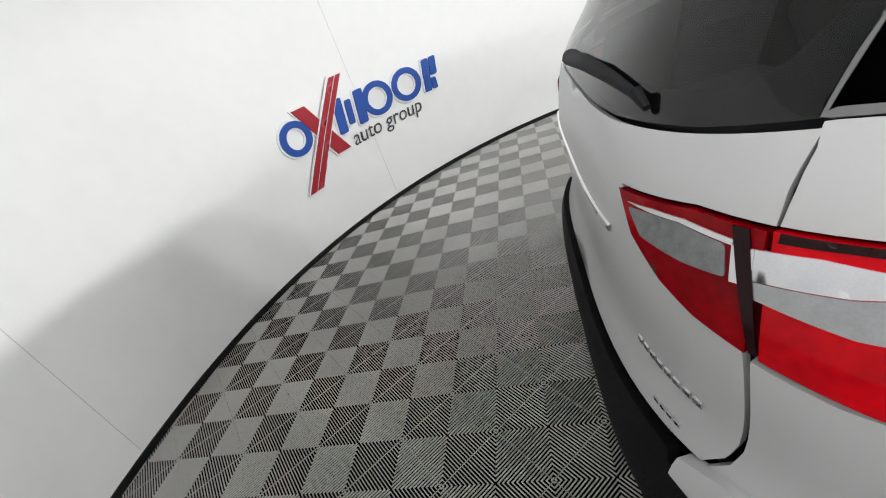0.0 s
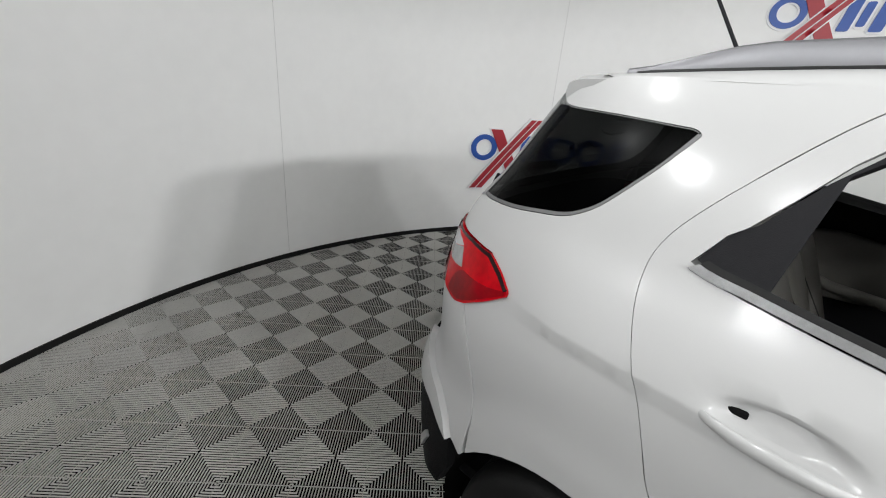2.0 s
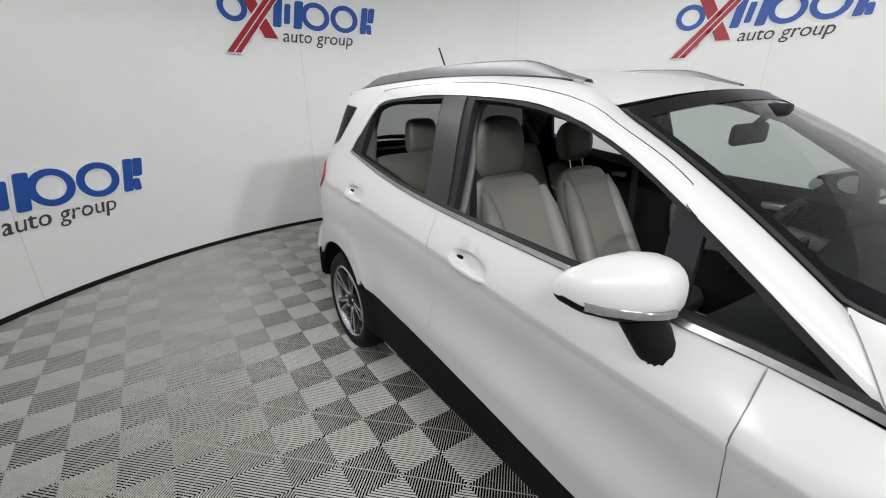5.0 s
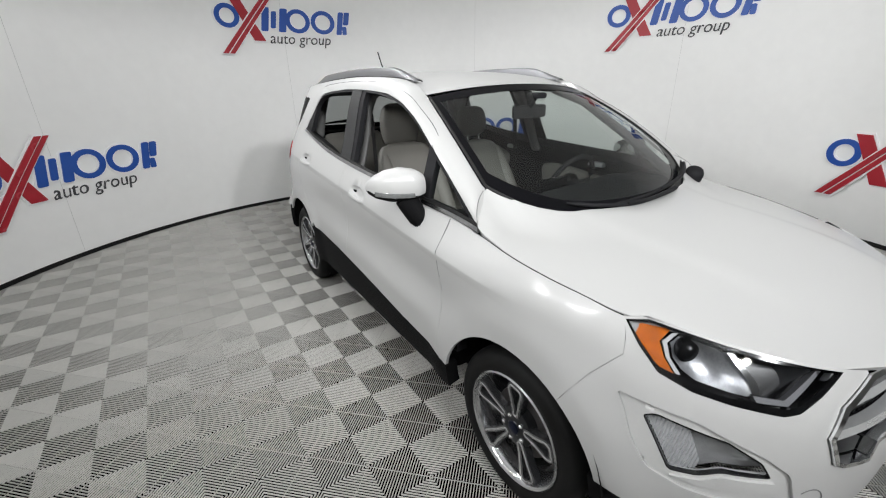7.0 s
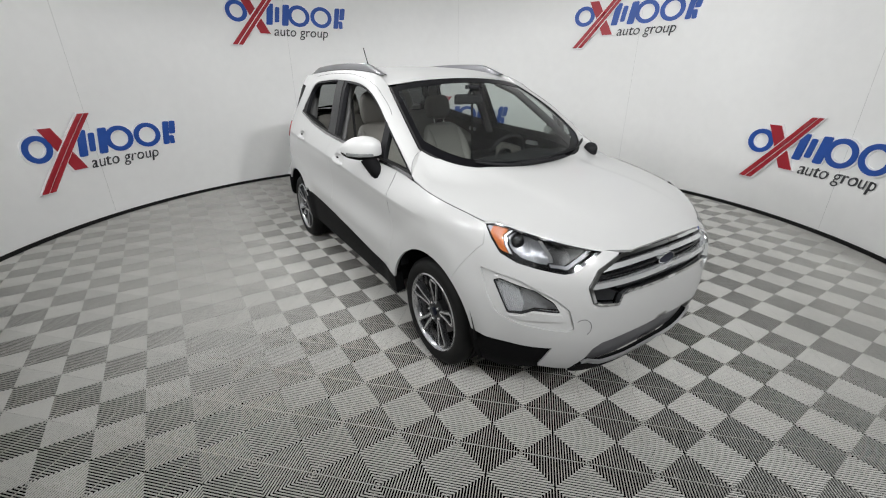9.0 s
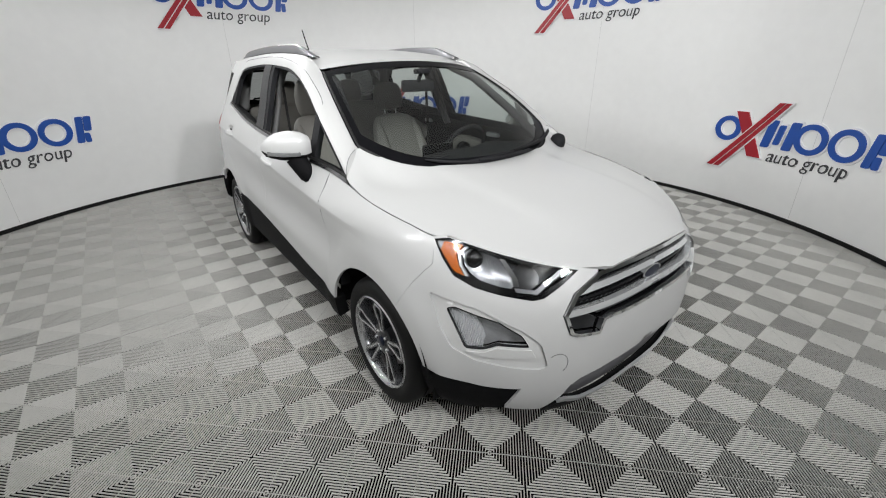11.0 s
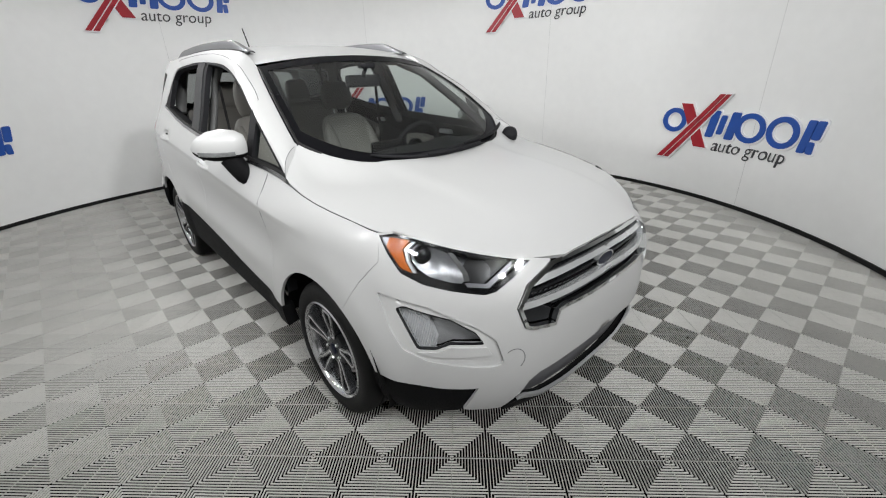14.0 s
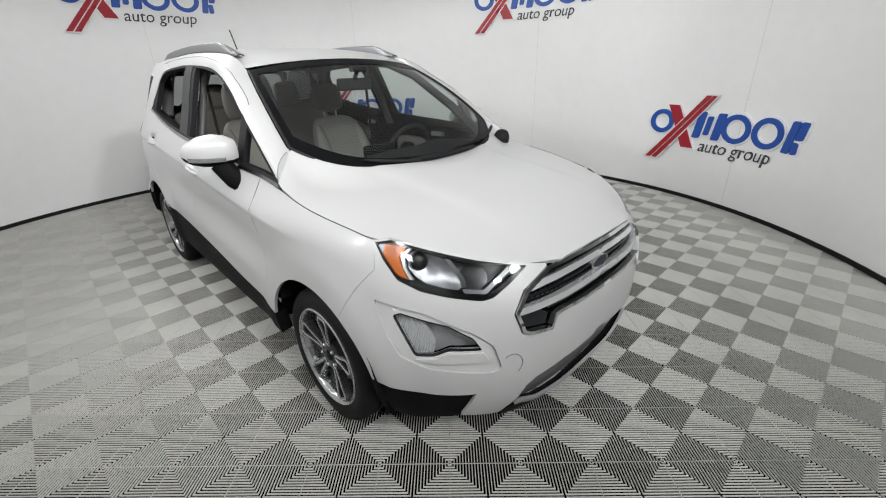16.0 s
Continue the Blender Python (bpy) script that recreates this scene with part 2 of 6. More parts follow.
def triangulate(poly, holes=(), step=0.03, lines=()):
    """Fine triangles inside a polygon with holes: points, triangles, and the boundary loops as index lists."""
    from mathutils.geometry import delaunay_2d_cdt
    loops = [densify(poly, step)] + [densify(h, step) for h in holes]
    pts, edges = [], []
    for lp in loops:
        k = len(pts)
        pts += lp
        edges += [(k + i, k + (i + 1) % len(lp)) for i in range(len(lp))]
    xs, ys = [p[0] for p in poly], [p[1] for p in poly]
    guard = [Vector(p) for lp in loops for p in lp]
    cells = {}
    for g in guard:
        cells.setdefault((int(g.x // step), int(g.y // step)), []).append(g)
    for line in lines:
        last = None
        for x, y in line:
            ok = inside(poly, x, y) and not any(inside(h, x, y) for h in holes)
            near = [g for i in (-1, 0, 1) for j in (-1, 0, 1) for g in cells.get((int(x // step) + i, int(y // step) + j), ())] if ok else ()
            if not ok or any((g.x - x) ** 2 + (g.y - y) ** 2 < 0.006 ** 2 for g in near if g in guard):
                last = None
                continue
            pts.append((x, y))
            if last is not None:
                edges.append((last, len(pts) - 1))
            last = len(pts) - 1
    for x, y in pts[len(guard):]:
        cells.setdefault((int(x // step), int(y // step)), []).append(Vector((x, y)))
    row, y = 0, min(ys) + step / 2
    while y < max(ys):
        x = min(xs) + (step / 2 if row % 2 else step)
        while x < max(xs):
            if inside(poly, x, y) and not any(inside(h, x, y) for h in holes):
                cx, cy = int(x // step), int(y // step)
                near = [g for i in (-1, 0, 1) for j in (-1, 0, 1) for g in cells.get((cx + i, cy + j), ())]
                if all((g.x - x) ** 2 + (g.y - y) ** 2 > (0.5 * step) ** 2 for g in near):
                    pts.append((x, y))
            x += step
        y += step * 0.87
        row += 1
    vs, _, fs, orig, _, _ = delaunay_2d_cdt([Vector(p) for p in pts], edges, [], 0, 1e-6)
    back = {}
    for new_i, olds in enumerate(orig):
        for o in olds:
            back[o] = new_i
    tris = []
    for f in fs:
        c = (vs[f[0]] + vs[f[1]] + vs[f[2]]) / 3
        if inside(loops[0], c.x, c.y) and not any(inside(h, c.x, c.y) for h in loops[1:]):
            tris.append(tuple(f))
    rings, k = [], 0
    for lp in loops:
        rings.append([back[k + i] for i in range(len(lp))])
        k += len(lp)
    return [tuple(v) for v in vs], tris, rings


def sheet(place, poly, holes=(), step=0.03, thick=0.012, offset=0.0, open_at=None, closed=False, lines=()):
    """A bmesh: a polygon of the plane laid on a curved surface by place(a, b) -> (point, normal), with turned-in edges.
    closed: also a back face. open_at(a, b): boundary points that get no turned-in edge."""
    pts, tris, rings = triangulate(poly, holes, step, lines)
    bm = bmesh.new()
    where = [place(a, b) for a, b in pts]
    top = [bm.verts.new(p + n * offset) for p, n in where]
    for t in tris:
        try:
            f = bm.faces.new([top[i] for i in t])
        except ValueError:
            continue
    if thick:
        edge = {}
        for ring in rings:
            for i in ring:
                if i not in edge:
                    p, n = where[i]
                    edge[i] = (bm.verts.new(p + n * offset), bm.verts.new(p + n * (offset - thick)))
            for i, j in zip(ring, ring[1:] + ring[:1]):
                if i == j or (open_at and open_at(*pts[i]) and open_at(*pts[j])):
                    continue
                try:
                    bm.faces.new((edge[i][0], edge[j][0], edge[j][1], edge[i][1]))
                except ValueError:
                    pass
        if closed:
            bot = {}
            for t in tris:
                for i in t:
                    if i not in bot:
                        p, n = where[i]
                        bot[i] = bm.verts.new(p + n * (offset - thick))
                bm.faces.new([bot[i] for i in reversed(t)])
    bmesh.ops.delete(bm, geom=[v for v in bm.verts if not v.link_faces], context="VERTS")
    return bm


def mirrored(bm, weld=False):
    """Adds the mirror image across y = 0 to a bmesh."""
    got = bmesh.ops.duplicate(bm, geom=bm.verts[:] + bm.edges[:] + bm.faces[:])
    vs = [e for e in got["geom"] if isinstance(e, bmesh.types.BMVert)]
    fs = [e for e in got["geom"] if isinstance(e, bmesh.types.BMFace)]
    for v in vs:
        v.co.y = -v.co.y
    bmesh.ops.reverse_faces(bm, faces=fs)
    if weld:
        bmesh.ops.remove_doubles(bm, verts=[v for v in bm.verts if abs(v.co.y) < 1e-4], dist=1e-4)
    return bm


def flipped(bm):
    for v in bm.verts:
        v.co.y = -v.co.y
    bmesh.ops.reverse_faces(bm, faces=bm.faces)
    return bm


def box(bm, x0, x1, y0, y1, z0, z1, bevel=0.0, seg=2):
    got = bmesh.ops.create_cube(bm, size=1.0)
    for v in got["verts"]:
        v.co = Vector(((x0 + x1) / 2 + v.co.x * (x1 - x0), (y0 + y1) / 2 + v.co.y * (y1 - y0), (z0 + z1) / 2 + v.co.z * (z1 - z0)))
    if bevel:
        es = {e for v in got["verts"] for e in v.link_edges}
        bmesh.ops.bevel(bm, geom=list(es), offset=bevel, segments=seg, profile=0.5, affect="EDGES")
    return bm


def tube(bm, pts, radii, n=10, cap=True, squash=(1.0, 1.0)):
    """A round rod along points."""
    pts = [Vector(p) for p in pts]
    if not hasattr(radii, "__len__"):
        radii = [radii] * len(pts)
    rings = []
    for i, p in enumerate(pts):
        d = (pts[min(i + 1, len(pts) - 1)] - pts[max(i - 1, 0)]).normalized()
        up = Vector((0, 0, 1)) if abs(d.z) < 0.9 else Vector((1, 0, 0))
        a = d.cross(up).normalized()
        b = a.cross(d).normalized()
        rings.append([bm.verts.new(p + (a * math.cos(t) * squash[0] + b * math.sin(t) * squash[1]) * radii[i]) for t in [2 * math.pi * k / n for k in range(n)]])
    for r, s in zip(rings, rings[1:]):
        for k in range(n):
            bm.faces.new((r[k], r[(k + 1) % n], s[(k + 1) % n], s[k]))
    if cap:
        bm.faces.new(rings[0][::-1])
        bm.faces.new(rings[-1])
    return bm


def lathe(bm, profile, n=48, axis="y", centre=(0, 0, 0), closed=False):
    """A turned body: profile of (radius, offset along the axis)."""
    rings = []
    c = Vector(centre)
    for r, h in profile:
        ring = []
        for k in range(n):
            a = 2 * math.pi * k / n
            q = Vector((r * math.cos(a), h, r * math.sin(a))) if axis == "y" else Vector((r * math.cos(a), r * math.sin(a), h))
            ring.append(bm.verts.new(c + q))
        rings.append(ring)
    pairs = list(zip(rings, rings[1:] + (rings[:1] if closed else [])))
    if not closed:
        pairs = list(zip(rings, rings[1:]))
    for r, s in pairs:
        for k in range(n):
            bm.faces.new((r[k], r[(k + 1) % n], s[(k + 1) % n], s[k]))
    return bm


def loft(bm, rows, close=False):
    """Quads between rows of points of equal length."""
    made = [[bm.verts.new(p) for p in r] for r in rows]
    for r, s in zip(made, made[1:]):
        k = len(r)
        for i in range(k if close else k - 1):
            bm.faces.new((r[i], r[(i + 1) % k], s[(i + 1) % k], s[i]))
    return made


# ---- the booth: round wall, ceiling, black foot strip ----
def wall_at(angle, z, inset=0.0):
    a = radians(angle)
    return Vector((BOOTH_X + (BOOTH_R - inset) * math.cos(a), BOOTH_Y + (BOOTH_R - inset) * math.sin(a), z))


def ring_wall(name, r0, r1, z0, z1, mat, n=144):
    bm = bmesh.new()
    lathe(bm, [(r0, z0), (r1, z0), (r1, z1), (r0, z1)], n, "z", (BOOTH_X, BOOTH_Y, 0), closed=True)
    me = bpy.data.meshes.new(name)
    bmesh.ops.recalc_face_normals(bm, faces=bm.faces)
    bm.to_mesh(me)
    bm.free()
    me.polygons.foreach_set("use_smooth", [True] * len(me.polygons))
    me.set_sharp_from_angle(angle=radians(38))
    me.materials.append(mat)
    return tagged(new(name, me), kind="structure")


def arc_wall(name, r0, r1, z0, z1, a0, a1, mat, n=150):
    """A piece of round wall between two angles, with its ends closed."""
    bm = bmesh.new()
    rows = []
    for k in range(n + 1):
        a = radians(a0 + (a1 - a0) * k / n)
        rows.append([Vector((BOOTH_X + r * math.cos(a), BOOTH_Y + r * math.sin(a), z)) for r, z in ((r0, z0), (r1, z0), (r1, z1), (r0, z1))])
    made = loft(bm, rows, close=True)
    bm.faces.new(made[0])
    bm.faces.new(made[-1])
    me = bpy.data.meshes.new(name)
    bmesh.ops.recalc_face_normals(bm, faces=bm.faces)
    bm.to_mesh(me)
    bm.free()
    me.polygons.foreach_set("use_smooth", [True] * len(me.polygons))
    me.set_sharp_from_angle(angle=radians(38))
    me.materials.append(mat)
    return tagged(new(name, me), kind="structure")


OPEN_A, OPEN_B = 33, 325
wall = tagged(arc_wall("wall_round", BOOTH_R, BOOTH_R + 0.12, 0.0, BOOTH_H, OPEN_A, OPEN_B, M_WALL), "smooth white curved wall of a round photo booth", "wall")
strip = tagged(arc_wall("baseboard", BOOTH_R - 0.012, BOOTH_R - 0.001, 0.002, 0.042, OPEN_A, OPEN_B, M_STRIP), "thin black rubber strip along the wall's foot", "baseboard")
# plain hall in front of the booth's open side
for nm, x0, x1, y0, y1, z0, z1, mat in (("hall_floor", 2.6, 12.0, -5.0, 5.0, -0.12, -0.10, M_CONCRETE), ("hall_wall_end", 12.0, 12.1, -5.0, 5.0, -0.12, 4.3, M_HALL), ("hall_wall_left", 2.9, 12.0, 5.0, 5.1, -0.12, 4.3, M_HALL), ("hall_wall_right", 2.9, 12.0, -5.1, -5.0, -0.12, 4.3, M_HALL), ("hall_ceiling", 2.6, 12.0, -5.1, 5.1, 4.3, 4.4, M_HALL), ("hall_lintel", 2.75, 2.9, -5.1, 5.1, 3.62, 4.3, M_HALL)):
    bm = bmesh.new()
    box(bm, x0, x1, y0, y1, z0, z1)
    me = bpy.data.meshes.new(nm)
    bm.to_mesh(me)
    bm.free()
    me.materials.append(mat)
    tagged(new(nm, me), "plain grey hall surface outside the booth", nm.split("_")[1], kind="structure")
bm = bmesh.new()
lathe(bm, [(0.0001, BOOTH_H), (BOOTH_R + 0.12, BOOTH_H), (BOOTH_R + 0.12, BOOTH_H + 0.1), (0.0001, BOOTH_H + 0.1)], 96, "z", (BOOTH_X, BOOTH_Y, 0.002))
me = bpy.data.meshes.new("ceiling")
bm.to_mesh(me)
bm.free()
me.materials.append(M_CEIL)
tagged(new("ceiling", me), "plain white round booth ceiling", "ceiling", kind="structure")

# seams between the wall panels
for k, angle in enumerate((-177.7, 142.4, -137.0, 101.5, 61.0)):
    bm = bmesh.new()
    a = math.degrees(0.0014 / BOOTH_R)
    lo, hi = 0.06, BOOTH_H - 0.02
    loft(bm, [[wall_at(angle + s * a, z, ins) for s, ins in ((-1, 0.0002), (-1, 0.0022), (1, 0.0022), (1, 0.0002))] for z in (lo, 0.9, 1.8, hi)])
    part("panel_seam", bm, M_SEAM, wall, "thin grey joint between wall panels")


# ---- signs on the wall ----
def sign_sheet(angle, z0, poly, holes=(), out=0.02, thick=0.018, step=0.06, slant=0.0):
    def place(u, v):
        a = angle - math.degrees((u) / BOOTH_R)
        p = wall_at(a, z0 + v)
        n = Vector((-math.cos(radians(a)), -math.sin(radians(a)), 0))
        return p, n
    return sheet(place, poly, holes, step, thick, out)


def ellipse(cx, cy, rx, ry, n=40, slant=0.0):
    return [(cx + rx * math.cos(2 * math.pi * k / n) + slant * ry * math.sin(2 * math.pi * k / n), cy + ry * math.sin(2 * math.pi * k / n)) for k in range(n)]


def word(text, size):
    """The built-in font's letters of a word as flat triangles: points and faces."""
    cu = bpy.data.curves.new("word", "FONT")
    cu.body, cu.size, cu.resolution_u = text, size, 4
    ob = new("word", cu)
    me = bpy.data.meshes.new_from_object(ob.evaluated_get(bpy.context.evaluated_depsgraph_get()))
    pts, faces = [tuple(v.co) for v in me.vertices], [tuple(p.vertices) for p in me.polygons]
    bpy.data.objects.remove(ob)
    bpy.data.curves.remove(cu)
    bpy.data.meshes.remove(me)
    return pts, faces


WORDS = word("auto group", 0.205)
WORD_W = max(p[0] for p in WORDS[0])


def slanted_block(x0, x1, y0, y1, slant):
    return rounded([(x0, y0), (x1, y0), (x1 + slant, y1), (x0 + slant, y1)], 0.02)


def wall_sign(angle, z0, high):
    """A raised sign: red crossing bars, blue rings and blocks, dark words, on white edged backings."""
    root = thing("wall_sign", "raised red and blue sign with dark words, %s on white wall" % ("high" if high else "low"), "sign", "signs on the wall")
    root.location = wall_at(angle - 12.5, z0)
    keep = []
    sl = 0.05
    rings = [(0.155, 0.43, 0.15, 0.135), (1.06, 0.425, 0.165, 0.145), (1.405, 0.425, 0.165, 0.145)]
    for cx, cy, rx, ry in rings:
        keep.append(part("ring_backing", sign_sheet(angle, z0, ellipse(cx, cy, rx + 0.018, ry + 0.018, 40, sl / ry * ry * 0.3), [ellipse(cx, cy, rx - 0.075, ry - 0.065, 32, sl * 0.3)], 0.014, 0.014), M_SIGNWHITE, root, "white edge"))
        keep.append(part("ring", sign_sheet(angle, z0, ellipse(cx, cy, rx, ry, 40, sl * 0.3), [ellipse(cx, cy, rx - 0.058, ry - 0.05, 32, sl * 0.3)], 0.026, 0.012), M_BLUE, root, "blue ring"))
    shapes = [slanted_block(0.560, 0.650, 0.285, 0.565, 0.05), slanted_block(0.688, 0.752, 0.325, 0.525, 0.035), slanted_block(0.790, 0.885, 0.285, 0.565, 0.05), slanted_block(1.585, 1.660, 0.280, 0.565, 0.05), slanted_block(1.690, 1.765, 0.405, 0.565, 0.03), slanted_block(1.675, 1.735, 0.280, 0.385, 0.0)]
    for s in shapes:
        keep.append(part("block_backing", sign_sheet(angle, z0, shrink(s, -0.017), (), 0.013, 0.013), M_SIGNWHITE, root, "white edge"))
        keep.append(part("block", sign_sheet(angle, z0, s, (), 0.026, 0.013), M_BLUE, root, "blue block"))
    down = [(0.215, 0.62), (0.345, 0.62), (0.60, 0.165), (0.455, 0.165)]
    up = [(0.02, 0.0), (0.165, 0.0), (0.785, 0.735), (0.665, 0.735)]
    keep.append(part("cross_backing", sign_sheet(angle, z0, shrink(down, -0.02), (), 0.020, 0.020), M_SIGNWHITE, root, "white edge"))
    keep.append(part("cross_bar", sign_sheet(angle, z0, down, (), 0.032, 0.012), M_SIGNRED, root, "red bar"))
    keep.append(part("cross_backing", sign_sheet(angle, z0, shrink(up, -0.02), (), 0.034, 0.014), M_SIGNWHITE, root, "white edge"))
    keep.append(part("cross_bar", sign_sheet(angle, z0, [(0.02, 0.0), (0.085, 0.0), (0.722, 0.735), (0.665, 0.735)], (), 0.046, 0.012), M_SIGNRED, root, "red bar"))
    keep.append(part("cross_bar", sign_sheet(angle, z0, [(0.103, 0.0), (0.165, 0.0), (0.785, 0.735), (0.738, 0.735)], (), 0.046, 0.012), M_SIGNRED, root, "dark red bar"))
    # the two words
    bm = bmesh.new()
    pts, faces = WORDS
    k = 0.83 / WORD_W
    for out, back in ((0.012, False), (0.0003, True)):
        vs = []
        for x, y, _ in pts:
            u, v = 0.655 + x * k + 0.18 * y * k, 0.145 + y * k
            a = angle - math.degrees(u / BOOTH_R)
            vs.append(bm.verts.new(wall_at(a, z0 + v, out)))
        for f in faces:
            try:
                bm.faces.new([vs[i] for i in f])
            except ValueError:
                pass
    keep.append(part("lettering", bm, M_SIGNDARK, root, "charcoal lettering", smooth=False))
    for ob in keep:
        ob.matrix_parent_inverse = Matrix.Translation(-root.location)
    return root


for angle, z0, high in ((-126.1, 0.465, False), (154.9, 0.50, False), (76.45, 0.415, False), (-165.6, 1.995, True), (115.5, 1.965, True)):
    wall_sign(angle, z0, high)


# ---- the car: x ahead, z up, centre between the axles at the origin ----
AXLE_F, AXLE_R, WHEEL_Z = 1.262, -1.258, 0.318
NOSE_X0, TAIL_X0 = 1.10, -1.15          # where the plan begins to round off
W_OF = curve_of([(0.16, 0.80), (0.28, 0.855), (0.42, 0.874), (0.58, 0.872), (0.72, 0.862), (0.86, 0.866), (0.96, 0.858), (1.05, 0.836), (1.15, 0.805), (1.27, 0.760), (1.40, 0.715), (1.50, 0.675), (1.60, 0.615)])
NOSE_OF = curve_of([(0.16, 1.99), (0.26, 2.055), (0.40, 2.095), (0.56, 2.105), (0.70, 2.095), (0.80, 2.07), (0.88, 2.03), (0.95, 1.97), (1.05, 1.90)])
NOSE_N = curve_of([(0.2, 2.9), (0.5, 2.9), (0.72, 2.8), (0.84, 2.4), (0.94, 2.15), (1.1, 2.1)])
TAIL_OF = curve_of([(0.16, -1.93), (0.30, -1.985), (0.50, -2.005), (0.66, -2.0), (0.72, -1.975), (0.80, -1.955), (1.0, -1.965), (1.12, -1.95), (1.2, -1.925), (1.32, -1.84), (1.45, -1.755), (1.58, -1.67)])
TAIL_N = curve_of([(0.2, 3.4), (0.7, 3.5), (1.1, 3.4), (1.3, 3.2), (1.6, 3.6)])
CREASE = curve_of([(-1.55, 1.075), (-1.1, 1.048), (-0.56, 1.013), (-0.14, 0.985), (0.12, 0.962), (0.8, 0.91), (1.3, 0.87)])


GRIPS = ((0.0, 0.985, -0.09), (-0.985, 1.052, -0.05))      # door handles: x, z, slope


def body_wave(x, z):
    """Creases, the hollow under the shoulder and the wheel flares, as extra half width."""
    dz = z - CREASE(x)
    fold = max(0.0, 1 - dz / 0.17) if dz > 0 else 0.55 * max(0.0, 1 + dz / 0.24) + 0.45 * max(0.0, 1 + dz / 0.032)
    d = 0.027 * fold * smoothstep(1.35, 0.8, x) * smoothstep(-1.6, -1.35, x)
    d -= 0.016 * math.exp(-((z - CREASE(x) + 0.17) / 0.10) ** 2) * smoothstep(1.1, 0.6, x) * smoothstep(-1.2, -0.8, x)
    low = 0.61 - 0.06 * x
    d += 0.007 * math.exp(-((z - low) / 0.05) ** 2) * smoothstep(0.9, 0.6, x) * smoothstep(-0.9, -0.6, x)
    d -= 0.045 * smoothstep(0.88, 1.03, z) * smoothstep(0.55, 0.98, x) * smoothstep(1.62, 1.45, x)
    for cx, cz, tilt in GRIPS:
        q = math.hypot((x - cx) / 0.112, (z - cz - 0.013 - tilt * (x - cx)) / 0.040)
        if q < 1:
            d -= 0.024 * smoothstep(1.0, 0.45, q)
    for ax in (AXLE_F, AXLE_R):
        r = math.hypot(x - ax, z - WHEEL_Z)
        d += 0.016 * smoothstep(0.56, 0.43, r) * smoothstep(0.2, 0.32, z + 0.1)
    return d


def shell(u, z):
    """The right half of the body: u from the nose's middle (0) round the corner (1), along the side (2) to the tail's middle (3)."""
    w = W_OF(z)
    if u <= 1:
        a, n = NOSE_OF(z) - NOSE_X0, NOSE_N(z)
        t = u * math.pi / 2
        x, y = NOSE_X0 + a * max(0.0, math.cos(t)) ** (2 / n), w * math.sin(t) ** (2 / n)
    elif u <= 2:
        x, y = NOSE_X0 + (TAIL_X0 - NOSE_X0) * (u - 1), w
    else:
        a, n = TAIL_OF(z) - TAIL_X0, TAIL_N(z)
        t = (u - 2) ** (n / 2) * math.pi / 2
        x, y = TAIL_X0 + a * math.sin(t) ** (2 / n), w * max(0.0, math.cos(t)) ** (2 / n)
    if 0.4 < u < 2.7:
        y += body_wave(x, z)
    return Vector((x, -y, z))


def shell_at(u, z):
    e = 0.004
    u = min(3.0, max(0.0, u))
    p = shell(u, z)
    a, b = shell(min(3, u + e), z), shell(max(0, u - e), z)
    c, d = shell(u, z + 0.006), shell(u, z - 0.006)
    n = (a - b).cross(c - d)
    if n.length < 1e-12:
        n = Vector((1, 0, 0)) if u < 1 else Vector((-1, 0, 0))
    n.normalize()
    if n.dot(Vector((p.x * 0.35, p.y, 0))) < 0:
        n = -n
    if u < 0.03 or u > 2.97:
        n = Vector((n.x, 0, n.z)).normalized()
    return p, n


def ux(x, z):
    """u on the side or the corners from x."""
    if x > NOSE_X0:
        q = min(1.0, (x - NOSE_X0) / (NOSE_OF(z) - NOSE_X0))
        return math.acos(min(1, q ** (NOSE_N(z) / 2))) / (math.pi / 2)
    if x < TAIL_X0:
        q = min(1.0, (x - TAIL_X0) / (TAIL_OF(z) - TAIL_X0))
        return 2 + (math.asin(min(1, q ** (TAIL_N(z) / 2))) / (math.pi / 2)) ** (2 / TAIL_N(z))
    return 1 + (x - NOSE_X0) / (TAIL_X0 - NOSE_X0)


def uf(y, z):
    q = min(1.0, abs(y) / W_OF(z))
    return math.asin(q ** (NOSE_N(z) / 2)) / (math.pi / 2)


def ur(y, z):
    q = min(1.0, abs(y) / W_OF(z))
    return 2 + (math.acos(q ** (TAIL_N(z) / 2)) / (math.pi / 2)) ** (2 / TAIL_N(z))


US = 1.7     # u is stretched to about metres for the triangulation


def sx(x, z):
    return (ux(x, z) * US, z)


def sf(y, z):
    return (uf(y, z) * US, z)


def sr(y, z):
    return (ur(y, z) * US, z)


def on_shell(a, b):
    return shell_at(a / US, b)


def side_path(pts):
    """Side-view (x, z) corners, with long sides split so that they stay straight in side view."""
    out = []
    for (a, b), (c, d) in zip(pts, pts[1:] + pts[:1]):
        k = max(1, int(math.hypot(c - a, d - b) / 0.05))
        out += [sx(a + (c - a) * i / k, b + (d - b) * i / k) for i in range(k)]
    return out


def arch(ax, r, z0, a0, a1, n=16, cz=WHEEL_Z):
    return [(ax + r * math.cos(radians(a0 + (a1 - a0) * k / n)), cz + r * math.sin(radians(a0 + (a1 - a0) * k / n))) for k in range(n + 1)]


